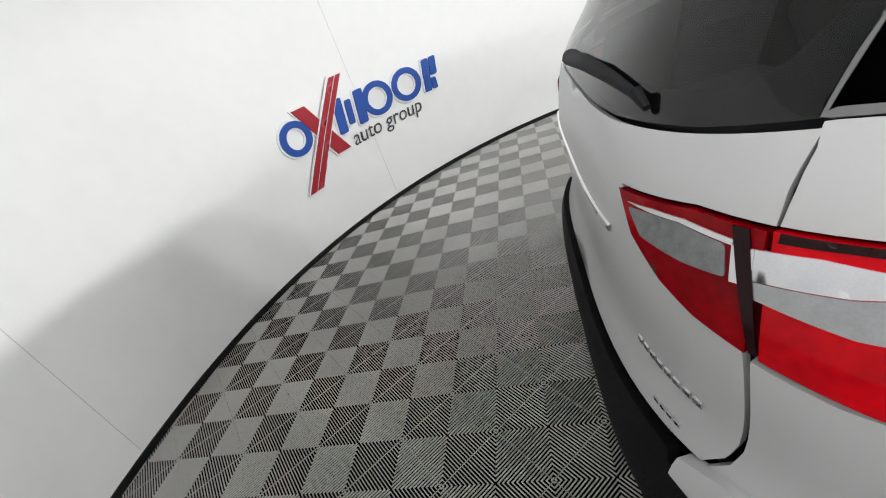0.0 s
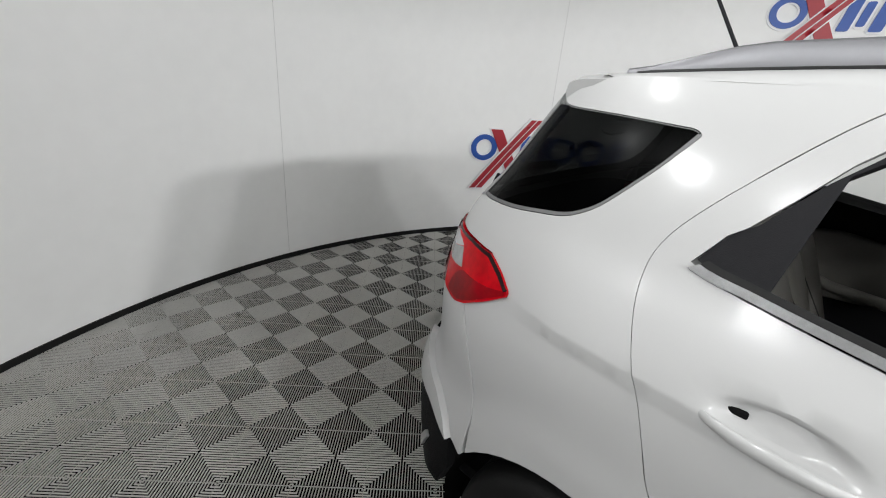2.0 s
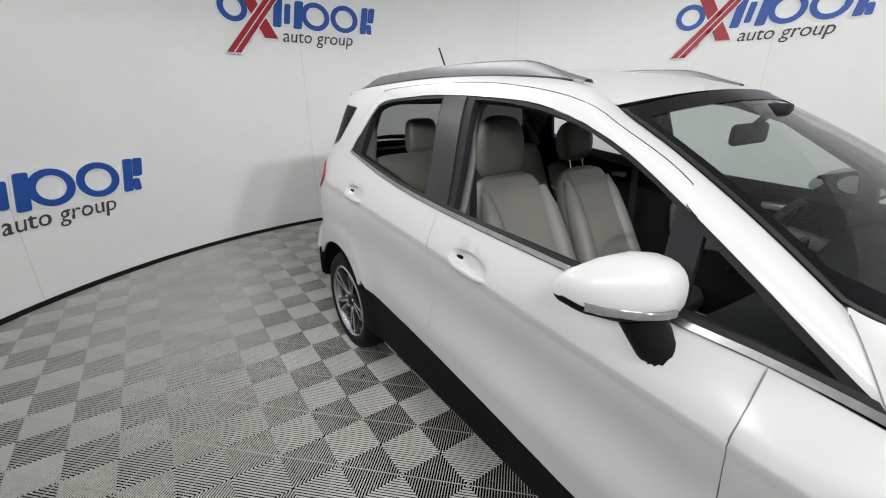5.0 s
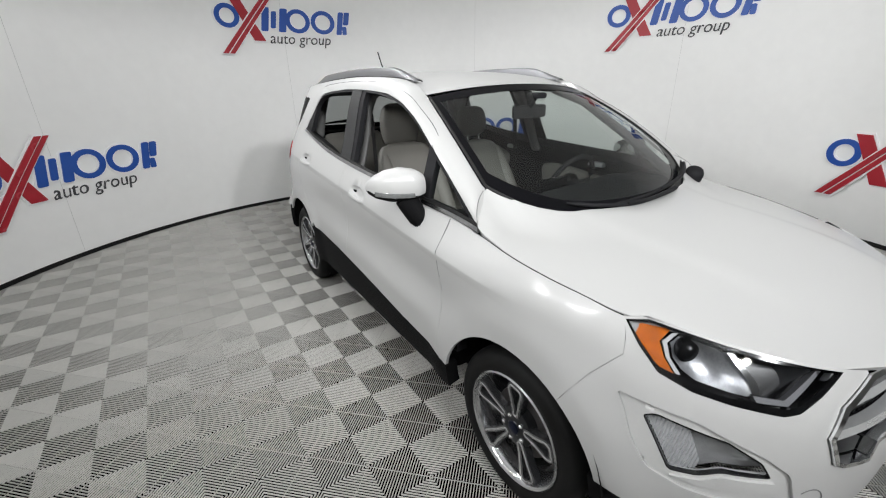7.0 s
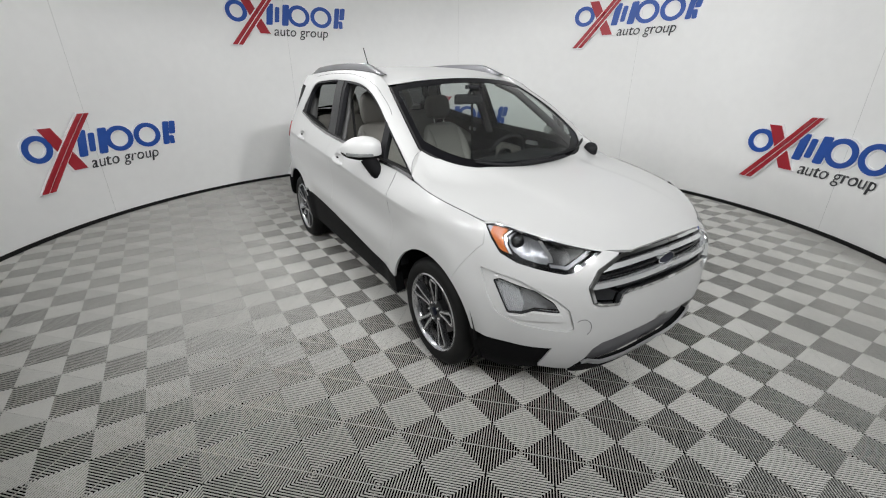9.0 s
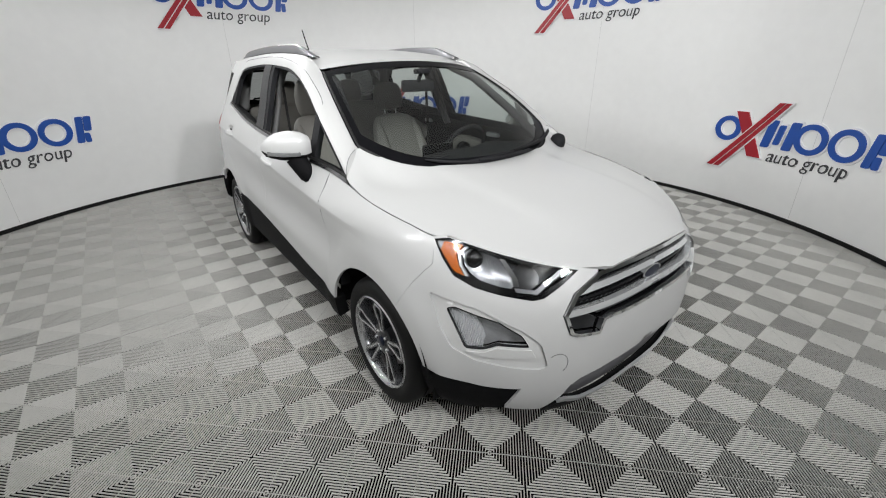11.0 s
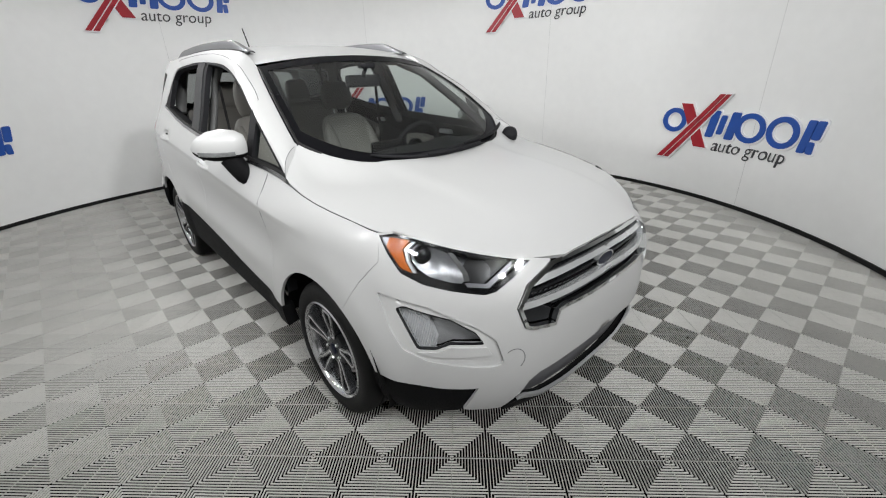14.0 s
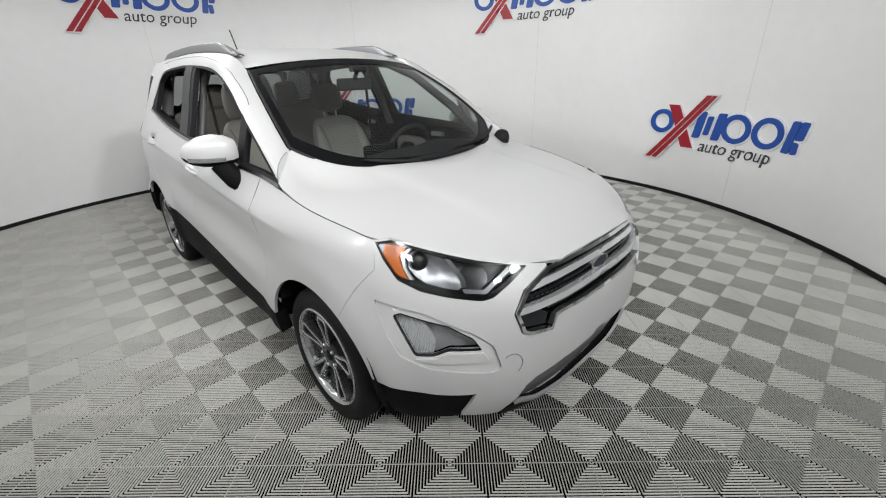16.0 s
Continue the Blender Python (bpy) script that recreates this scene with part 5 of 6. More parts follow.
skin("clear_insert", rounded([sr(-0.448, 1.097), sr(-0.50, 1.107), sr(-0.546, 1.113), sr(-0.600, 1.109), sr(-0.612, 1.072), sr(-0.563, 1.066), sr(-0.487, 1.066)], 0.006, 3), M_CLEARGREY, "grey clear insert", offset=0.0085, thick=0.004, step=0.012, gap=0, parent=lamps_i)
skin("insert_edge", [sr(-0.448, 1.104), sr(-0.50, 1.114), sr(-0.548, 1.120), sr(-0.606, 1.117), sr(-0.606, 1.111), sr(-0.546, 1.1145), sr(-0.50, 1.1085)], M_CLEARLAMP, "pale upper edge", offset=0.010, thick=0.004, step=0.012, gap=0, parent=lamps_i)
skin("insert_edge", [sr(-0.606, 1.112), sr(-0.625, 1.112), sr(-0.634, 1.072), sr(-0.617, 1.070)], M_CLEARLAMP, "pale insert edge", offset=0.010, thick=0.004, step=0.012, gap=0, parent=lamps_i)
skin("smoked_edge", [sr(-0.634, 1.135), sx(-1.70, 1.1385), sx(-1.608, 1.1355), sx(-1.558, 1.111), sx(-1.519, 1.083), sx(-1.527, 1.076), sx(-1.560, 1.099), sx(-1.612, 1.126), sx(-1.70, 1.131), sx(-1.788, 1.128), sr(-0.636, 1.125)], M_SMOKE, "smoked upper edge", offset=0.0085, thick=0.003, step=0.012, gap=0, parent=lamps_r)
skin("lower_lens", rounded([sx(-1.735, 1.030), sx(-1.702, 1.058), sx(-1.64, 1.058), sx(-1.58, 1.064), sx(-1.524, 1.080), sx(-1.522, 1.071), sx(-1.58, 1.035), sx(-1.655, 0.992), sx(-1.70, 0.978), sx(-1.755, 0.980)], 0.03, 5), M_REDDARK, "dark red lower lens", offset=0.0085, thick=0.004, step=0.015, parent=lamps_r)
# plain bars in place of the lettering, and the chrome strip
bm = bmesh.new()


def rear_bar(bm, y0, y1, z0, z1, out, k=6):
    rows = []
    for i in range(k + 1):
        y = y0 + (y1 - y0) * i / k
        p, n = shell_at(ur(y, (z0 + z1) / 2), (z0 + z1) / 2)
        if y > 0:
            p, n = Vector((p.x, -p.y, p.z)), Vector((n.x, -n.y, n.z))
        rows.append([Vector((p.x, p.y, z)) + n * o for z, o in ((z0, 0.0), (z0 + 0.002, out), (z1 - 0.002, out), (z1, 0.0))])
    loft(bm, rows)


rear_bar(bm, -0.38, 0.38, 1.014, 1.030, 0.005, 24)
part("chrome_strip", bm, M_CHROME, gate, "chrome strip")
for first, step, count, z0, z1 in ((-0.595, 0.0205, 8, 0.803, 0.818), (-0.572, 0.0165, 4, 0.723, 0.735), (0.435, 0.0205, 8, 0.803, 0.818)):
    for k in range(count):
        bm = bmesh.new()
        rear_bar(bm, first + k * step, first + k * step + step * 0.72, z0, z1, 0.003, 2)
        part("badge_bar", bm, M_GUNMETAL, gate, "dark silver badge bar")
# linings behind the tail
whole("tailgate_lining", [(T3, 1.18), sr(-0.45, 1.185), sr(-0.60, 1.17), sr(-0.66, 0.95), sr(-0.66, 0.72), (T3, 0.72)], M_TRIM, "dark tailgate lining", middle=3.0, offset=-0.05, thick=0.0)
skin("quarter_lining", side_path([(-1.42, 1.24), (-1.76, 1.20), (-1.81, 1.0), (-1.70, 0.75), (-1.42, 0.75)]), M_TRIM, "dark luggage bay lining", offset=-0.045, thick=0.0, gap=0, step=0.06)
# rear wiper
bm = bmesh.new()
tube(bm, [Vector((-1.915, 0.05, 1.236)), Vector((-1.928, 0.02, 1.243)), Vector((-1.916, -0.15, 1.252)), Vector((-1.903, -0.28, 1.248)), Vector((-1.890, -0.40, 1.238))], [0.016, 0.018, 0.015, 0.011, 0.006], 10)
tube(bm, [Vector((-1.892, -0.385, 1.244)), Vector((-1.886, -0.415, 1.226))], [0.010, 0.006], 8)
part("rear_wiper", bm, M_TRIM, gate, "black rear wiper")

# underbody, wheel wells and cabin shell
bm = bmesh.new()
box(bm, -1.85, 1.72, -0.64, 0.64, 0.22, 0.30, 0.03)
part("underbody", bm, M_WELL, car, "black underbody")
for ax in (AXLE_F, AXLE_R):
    for s in (-1, 1):
        bm = bmesh.new()
        rows = []
        for k in range(21):
            a = radians(6 + 168 * k / 20)
            c, d = math.cos(a), math.sin(a)
            rows.append([Vector((ax + 0.405 * c, s * 0.845, WHEEL_Z + 0.405 * d)), Vector((ax + 0.385 * c, s * 0.80, WHEEL_Z + 0.385 * d)), Vector((ax + 0.385 * c, s * 0.52, WHEEL_Z + 0.385 * d)), Vector((ax, s * 0.52, WHEEL_Z))])
        loft(bm, rows)
        part("wheel_well", bm, M_WELL, car, "black wheel well liner")
        bm = bmesh.new()
        rows = []
        for k in range(7):
            a = radians((-17 if ax > 0 else 171) + 27 * k / 6)
            c, d = math.cos(a), math.sin(a)
            rows.append([Vector((ax + (0.385 if ax > 0 else 0.40) * c, s * y, WHEEL_Z + 0.385 * d)) for y in (0.80, 0.66, 0.52)])
        loft(bm, rows)
        part("lower_liner", bm, M_WELL, car, "black lower wheel well liner")


# ---- car fittings ----
# roof rails
for k in range(2):
    bm = bmesh.new()
    rows = []
    for i in range(33):
        t = i / 32
        x = -1.46 + (0.16 + 1.46) * t
        y = -0.532 - 0.006 * math.sin(math.pi * t)
        rise = smoothstep(0, 0.16, t) * smoothstep(1.0, 0.84, t)
        z0 = roof_at(x, 0.55) + 0.002
        h = 0.010 + 0.037 * rise
        w = 0.022 - 0.004 * rise
        rows.append([Vector((x, y + a * w, z0 + b * h)) for a, b in ((-1.15, -0.2), (-1.1, 0.45), (-0.75, 0.9), (-0.2, 1.0), (0.45, 0.92), (0.8, 0.5), (0.9, -0.2))])
    loft(bm, rows)
    if k:
        flipped(bm)
    part("roof_rail", bm, M_RAIL, car, "satin silver-grey roof rail")
# antenna
bm = bmesh.new()
lathe(bm, [(0.045, 0.0), (0.04, 0.012), (0.022, 0.026), (0.010, 0.034), (0.001, 0.036)], 20, "z", (-1.34, 0.02, roof_at(-1.34, 0) - 0.004))
tube(bm, [(-1.34, 0.02, roof_at(-1.34, 0) + 0.02), (-1.385, 0.022, 1.70), (-1.475, 0.026, 1.838)], [0.007, 0.0055, 0.005], 8)
part("antenna", bm, M_TRIM, car, "short black rod antenna")


# door handles: a bar over the recess of the door
def handle(cx, cz, tilt, parents):
    for k in range(2):
        p = shell(ux(cx, cz), cz - 0.04)
        p = Vector((cx, p.y - 0.002, cz))
        n = Vector((0, -0.995, 0.1)).normalized()
        ux_ = Vector((1, 0, tilt)).normalized()
        up = n.cross(ux_).normalized()
        if up.z < 0:
            up = -up
        bm = bmesh.new()
        line = [p + ux_ * (0.108 * t) + n * (-0.006 + 0.024 * (1 - abs(t) ** 3.0)) - up * 0.008 for t in [-1 + 2 * i / 12 for i in range(13)]]
        tube(bm, line, [0.008 + 0.005 * (1 - abs(-1 + 2 * i / 12) ** 2) for i in range(13)], 10, squash=(0.7, 1.05))
        if k:
            flipped(bm)
        part("door_handle", bm, M_PAINT, parents[k], "white pull handle")
        bm = bmesh.new()
        q = shell(ux(cx - 0.068, cz + 0.016), cz + 0.016)
        box(bm, q.x - 0.020, q.x + 0.020, q.y - 0.004, q.y + 0.006, q.z - 0.006, q.z + 0.006, 0.003, 2)
        if k:
            flipped(bm)
        part("finger_slot", bm, M_WELL, parents[k], "dark finger slot")


for (cx, cz, tilt), owners in zip(GRIPS, (doors_f, doors_r)):
    handle(cx, cz, tilt, owners)

# door mirrors; the left one is folded back
FOLD = Matrix.Translation((0.63, 0.86, 0)) @ Matrix.Rotation(radians(62), 4, "Z") @ Matrix.Translation((-0.63, -0.86, 0))


def other_side(bm):
    flipped(bm)
    bmesh.ops.transform(bm, matrix=FOLD, verts=bm.verts)


for k in range(2):
    bm = bmesh.new()
    rows = []
    # cross sections from the inner end to the tip
    for t, hh, dd, zc, xc in ((0.0, 0.026, 0.030, 1.150, 0.618), (0.05, 0.052, 0.055, 1.154, 0.620), (0.2, 0.066, 0.072, 1.158, 0.618), (0.45, 0.073, 0.080, 1.160, 0.602), (0.7, 0.066, 0.078, 1.156, 0.572), (0.88, 0.048, 0.066, 1.148, 0.536), (0.96, 0.030, 0.050, 1.143, 0.512), (1.0, 0.010, 0.020, 1.140, 0.498)):
        y = -0.815 - 0.205 * t
        ring = []
        for i in range(24):
            a = 2 * math.pi * i / 24
            c, d = math.cos(a), math.sin(a)
            ex = (abs(c) ** 0.75) * (1 if c > 0 else -1) * (dd if c > 0 else dd * 0.55)
            ez = (abs(d) ** 0.8) * (1 if d > 0 else -1) * hh
            ring.append(Vector((xc + ex, y, zc + ez)))
        rows.append(ring)
    upper_f, lower_f = bmesh.new(), bmesh.new()
    for target, keep in ((upper_f, lambda i: i <= 15 or i >= 22), (lower_f, lambda i: 15 <= i <= 22)):
        made = [[target.verts.new(p) for p in r] for r in rows]
        for r, s in zip(made, made[1:]):
            for i in range(24):
                j = (i + 1) % 24
                if keep(i) and keep(j):
                    if target is upper_f and 15 <= i < 22:
                        continue
                    target.faces.new((r[i], r[j], s[j], s[i]))
        if target is upper_f:
            target.faces.new(made[-1])
            target.faces.new(made[0][::-1])
        bmesh.ops.delete(target, geom=[v for v in target.verts if not v.link_faces], context="VERTS")
        if k:
            other_side(target)
    mirror = part("door_mirror", upper_f, M_PAINT, car, "white door mirror with indicator and black base")
    part("mirror_base", lower_f, M_PLASTIC, mirror, "black lower housing")
    bm = bmesh.new()
    tube(bm, [(0.620, -0.895, 1.105), (0.634, -0.875, 1.06), (0.648, -0.850, 1.01), (0.655, -0.835, 0.975)], [0.050, 0.047, 0.044, 0.034], 14, squash=(0.85, 1.0))
    if k:
        other_side(bm)
    part("mirror_foot", bm, M_PLASTIC, mirror, "black mirror foot")
    bm = bmesh.new()
    rows2 = []
    for t, xc, dd in ((0.35, 0.608, 0.078), (0.5, 0.597, 0.080), (0.7, 0.572, 0.078), (0.88, 0.536, 0.066), (0.96, 0.512, 0.050)):
        y = -0.815 - 0.205 * t
        rows2.append([Vector((xc + dd * 1.0 + o, y - 0.001, 1.136 + z)) for z, o in ((-0.020, 0.001), (-0.018, 0.0065), (-0.004, 0.0075), (0.0, 0.003))])
    loft(bm, rows2)
    if k:
        other_side(bm)
    part("indicator", bm, M_CLEARGREY, mirror, "clear indicator strip")
    bm = bmesh.new()
    rows3 = [[Vector((xc - dd * 0.5, -0.815 - 0.205 * t, zc + q * hh * 0.8)) for q in (-1, -0.5, 0, 0.5, 1)] for t, hh, dd, zc, xc in ((0.1, 0.058, 0.06, 1.155, 0.620), (0.45, 0.073, 0.080, 1.160, 0.602), (0.9, 0.045, 0.062, 1.147, 0.53))]
    loft(bm, rows3)
    if k:
        other_side(bm)
    part("mirror_glass", bm, M_CHROME, mirror, "mirror glass")

# windscreen wipers and the black cap at the left end
for line in ([(0.99, 0.115), (0.7, 0.085), (0.35, 0.085), (0.0, 0.075), (-0.35, 0.055)], [(0.45, 0.05), (0.2, 0.055), (-0.15, 0.05), (-0.45, 0.065), (-0.62, 0.085)]):
    bm = bmesh.new()
    pts = spline([tuple(ws_point(a, b) + Vector((0.012, 0, 0.016))) for a, b in line], 14)
    tube(bm, pts, [0.004] + [0.008] * 12 + [0.004], 8)
    tube(bm, [p + Vector((0.010, 0, 0.010)) for p in pts[1:9]], [0.010, 0.010, 0.010, 0.009, 0.008, 0.008, 0.007, 0.005], 8)
    part("wiper", bm, M_TRIM, car, "black windscreen wiper")
bm = bmesh.new()
lathe(bm, [(0.047, -0.05), (0.048, 0.014), (0.042, 0.032), (0.028, 0.042), (0.0005, 0.046)], 28, "z", (0, 0, 0))
bmesh.ops.transform(bm, matrix=pose(1.025, 0.678, 1.064, 26, 26, 0), verts=bm.verts)
part("wiper_cap", bm, M_TRIM, car, "black rounded cap at the wiper's foot")

# ---- cabin ----
# inner door skins with grey arm panels, headliner, floor, dashboard
skin("door_lining", side_path([(0.95, 0.50), (0.93, BELT(0.93) + 0.020), (0.5, BELT(0.5) + 0.020), (0.0, BELT(0.0) + 0.020), (-0.5, BELT(-0.5) + 0.020), (-1.1, BELT(-1.1) + 0.020), (-1.45, 1.30), (-1.5, 0.8), (-0.9, 0.45)]), M_TRIM, "dark door lining", offset=-0.075, thick=-0.05, gap=0, step=0.06)
PANEL = rounded([(-0.165, 0.930), (-0.14, 0.965), (-0.02, 0.985), (0.16, 0.960), (0.62, 0.900), (0.70, 0.840), (0.55, 0.775), (0.20, 0.735), (0.05, 0.715), (-0.05, 0.725), (-0.14, 0.765)], 0.04)
for k in range(2):
    # padded leather panel of the front door, with a soft rim
    bm = bmesh.new()
    rows = [[Vector((x, y, z)) for x, z in shrink(PANEL, d)] for d, y in ((0.0, -0.81), (0.0, -0.765), (0.004, -0.757), (0.012, -0.752))]
    made = loft(bm, rows, close=True)
    bm.faces.new(made[-1])
    bmesh.ops.recalc_face_normals(bm, faces=bm.faces)
    if k:
        flipped(bm)
    part("door_insert", bm, M_LEATHER, car, "stone leather door insert")
    for x0, x1, z0, z1 in ((0.28, 0.40, 1.008, 1.040), (-0.56, -0.465, 1.050, 1.082)):
        bm = bmesh.new()
        box(bm, x0, x1, -0.80, -0.742, z0, z1, 0.008, 2)
        if k:
            flipped(bm)
        part("inner_handle", bm, M_SILVER, car, "silver inner door handle")
REAR_PANEL = rounded([(-1.10, 1.03), (-1.06, 1.075), (-0.95, 1.093), (-0.80, 1.07), (-0.58, 1.0), (-0.56, 0.93), (-0.66, 0.85), (-0.80, 0.81), (-0.97, 0.80), (-1.06, 0.90)], 0.05, 5)
for k in range(2):
    # padded leather panel and arm rest of the rear door
    bm = bmesh.new()
    made = loft(bm, [[Vector((x, y, z)) for x, z in shrink(REAR_PANEL, d)] for d, y in ((0.0, -0.80), (0.0, -0.742), (0.005, -0.733), (0.014, -0.728))], close=True)
    bm.faces.new(made[-1])
    tube(bm, [(-1.04, -0.735, 0.905), (-0.92, -0.715, 0.862), (-0.74, -0.705, 0.850), (-0.60, -0.715, 0.872)], [0.012, 0.022, 0.024, 0.012], 10)
    if k:
        flipped(bm)
    part("door_insert", bm, M_LEATHER, car, "stone leather rear door insert")
bm = bmesh.new()
rows = []
for i in range(17):
    x = -1.54 + (0.34 + 1.54) * i / 16
    rows.append([Vector((x - 0.085 * (j / 8) ** 2 * smoothstep(-0.4, 0.37, x), 0.56 * j / 8, roof_at(x, 0.56 * j / 8) - 0.035 - 0.02 * abs(j / 8) ** 6)) for j in range(-8, 9)])
loft(bm, rows)
part("headliner", bm, M_HEADLINER, car, "light grey headliner")
# inner pillars
for k in range(2):
    for pts, mat, lab in (([(-0.225, -0.750, 1.07), (-0.232, -0.722, 1.14), (-0.252, -0.672, 1.30), (-0.295, -0.60, 1.50), (-0.315, -0.52, 1.56)], M_INNER, "dark grey inner pillar"), ([(-1.15, -0.68, 1.20), (-1.22, -0.62, 1.38), (-1.20, -0.55, 1.53)], M_INNER, "grey inner rear pillar"), ([(0.95, -0.66, 1.03), (0.66, -0.61, 1.24), (0.36, -0.535, 1.44), (0.15, -0.50, 1.51)], M_TRIM, "dark inner windscreen pillar")):
        bm = bmesh.new()
        tube(bm, pts, 0.034, 12, squash=(0.7, 1.15) if len(pts) == 5 else (1.2, 0.7))
        if k:
            flipped(bm)
        part("inner_pillar", bm, mat, car, lab)
bm = bmesh.new()
box(bm, -1.75, 1.15, -0.73, 0.73, 0.30, 0.36, 0.02)
box(bm, -1.80, -1.22, -0.66, 0.66, 0.36, 0.92, 0.04)
box(bm, -0.45, 0.55, -0.11, 0.11, 0.36, 0.66, 0.04)
part("cabin_floor", bm, M_TRIM, car, "black carpet, console and luggage floor")
bm = bmesh.new()
rows = []
for j in range(-12, 13):
    s = j / 12
    y = 0.735 * s
    bump_ = 0.035 * math.exp(-((y - 0.36) / 0.17) ** 2)
    mid = 0.02 * math.exp(-(y / 0.16) ** 2)
    rows.append([Vector((1.16 - 0.20 * s * s, y, 0.985)), Vector((0.95 - 0.12 * s * s, y, 1.025 + bump_ * 0.5)), Vector((0.74 - 0.06 * s * s, y, 1.03 + bump_ + mid)), Vector((0.66 - 0.04 * s * s, y, 1.0 + bump_ + mid)), Vector((0.635, y, 0.93)), Vector((0.66, y, 0.80)), Vector((0.72, y, 0.62)), Vector((1.0, y, 0.45))])
loft(bm, rows)
dash = part("dashboard", bm, M_TRIM, car, "black dashboard with hooded dials")
bm = bmesh.new()
box(bm, 0.615, 0.64, -0.115, 0.115, 0.93, 1.075, 0.012)
part("screen", bm, M_GLOSSBLACK, dash, "black centre screen")
# steering wheel
bm = bmesh.new()
cw, tiltw = Vector((0.44, 0.37, 0.965)), radians(24)
ring = []
for i in range(33):
    a = 2 * math.pi * i / 32
    ring.append(cw + Vector((-math.sin(tiltw) * math.sin(a) * -1, 0, 0)) * 0.185 * 1 + Vector((0, 0.185 * math.cos(a), 0.185 * math.sin(a) * math.cos(tiltw))))
tube(bm, ring, 0.016, 10, cap=False)
for a in (math.pi, 0, -math.pi / 2):
    e = cw + Vector((math.sin(tiltw) * math.sin(a) * 0.185, 0.185 * math.cos(a), 0.185 * math.sin(a) * math.cos(tiltw)))
    tube(bm, [cw + Vector((0.02, 0, 0)), e], [0.028, 0.014], 8, squash=(1, 0.5))
lathe(bm, [(0.001, -0.03), (0.05, -0.028), (0.062, -0.01), (0.06, 0.02)], 20, "z", (0, 0, 0))
for v in bm.verts[-80:]:
    v.co = cw + Vector((v.co.z, v.co.x, v.co.y))
tube(bm, [cw + Vector((0.02, 0, 0)), Vector((0.68, 0.36, 0.90))], 0.035, 10)
part("steering_wheel", bm, M_TRIM, car, "black steering wheel")
# inside mirror
bm = bmesh.new()
box(bm, 0.405, 0.440, -0.115, 0.125, 1.372, 1.442, 0.016, 3)
tube(bm, [(0.43, 0.0, 1.43), (0.47, 0.0, 1.48)], 0.012, 8)
box(bm, 0.43, 0.52, -0.035, 0.035, 1.475, 1.505, 0.01)
part("inside_mirror", bm, M_TRIM, car, "black inside mirror")


def cushion(bm, sections, n=28, power=0.55):
    """A soft padded body through (centre, half width, half depth, axis direction) sections, with rounded ends."""
    count = len(sections)
    ks = list(range(count))
    fs = [curve_of([(k, q) for k, q in zip(ks, vals)]) for vals in ([sec[0][0] for sec in sections], [sec[0][1] for sec in sections], [sec[0][2] for sec in sections], [sec[1] for sec in sections], [sec[2] for sec in sections])]
    ah = Vector(sections[0][3]).normalized()
    along = (Vector(sections[-1][0]) - Vector(sections[0][0])).normalized()
    rows = []

    def ring(c, w, d):
        out = []
        for i in range(n):
            a = 2 * math.pi * i / n
            cc, ss = math.cos(a), math.sin(a)
            out.append(c + Vector((0, 1, 0)) * w * abs(cc) ** power * (1 if cc > 0 else -1) + ah * d * abs(ss) ** power * (1 if ss > 0 else -1))
        return out
    steps = (count - 1) * 4
    spots = [(Vector([f(k * (count - 1) / steps) for f in fs[:3]]), fs[3](k * (count - 1) / steps), fs[4](k * (count - 1) / steps)) for k in range(steps + 1)]
    for end, sign in ((spots[0], -1), (spots[-1], 1)):
        c, w, d = end
        cap = [ring(c + along * sign * d * h, w * q, d * q) for q, h in ((0.93, 0.25), (0.75, 0.45), (0.4, 0.58))]
        rows.append(cap)
    body = [ring(*sp) for sp in spots]
    made = loft(bm, rows[0][::-1] + body + rows[1], close=True)
    bm.faces.new(made[0][::-1])
    bm.faces.new(made[-1])


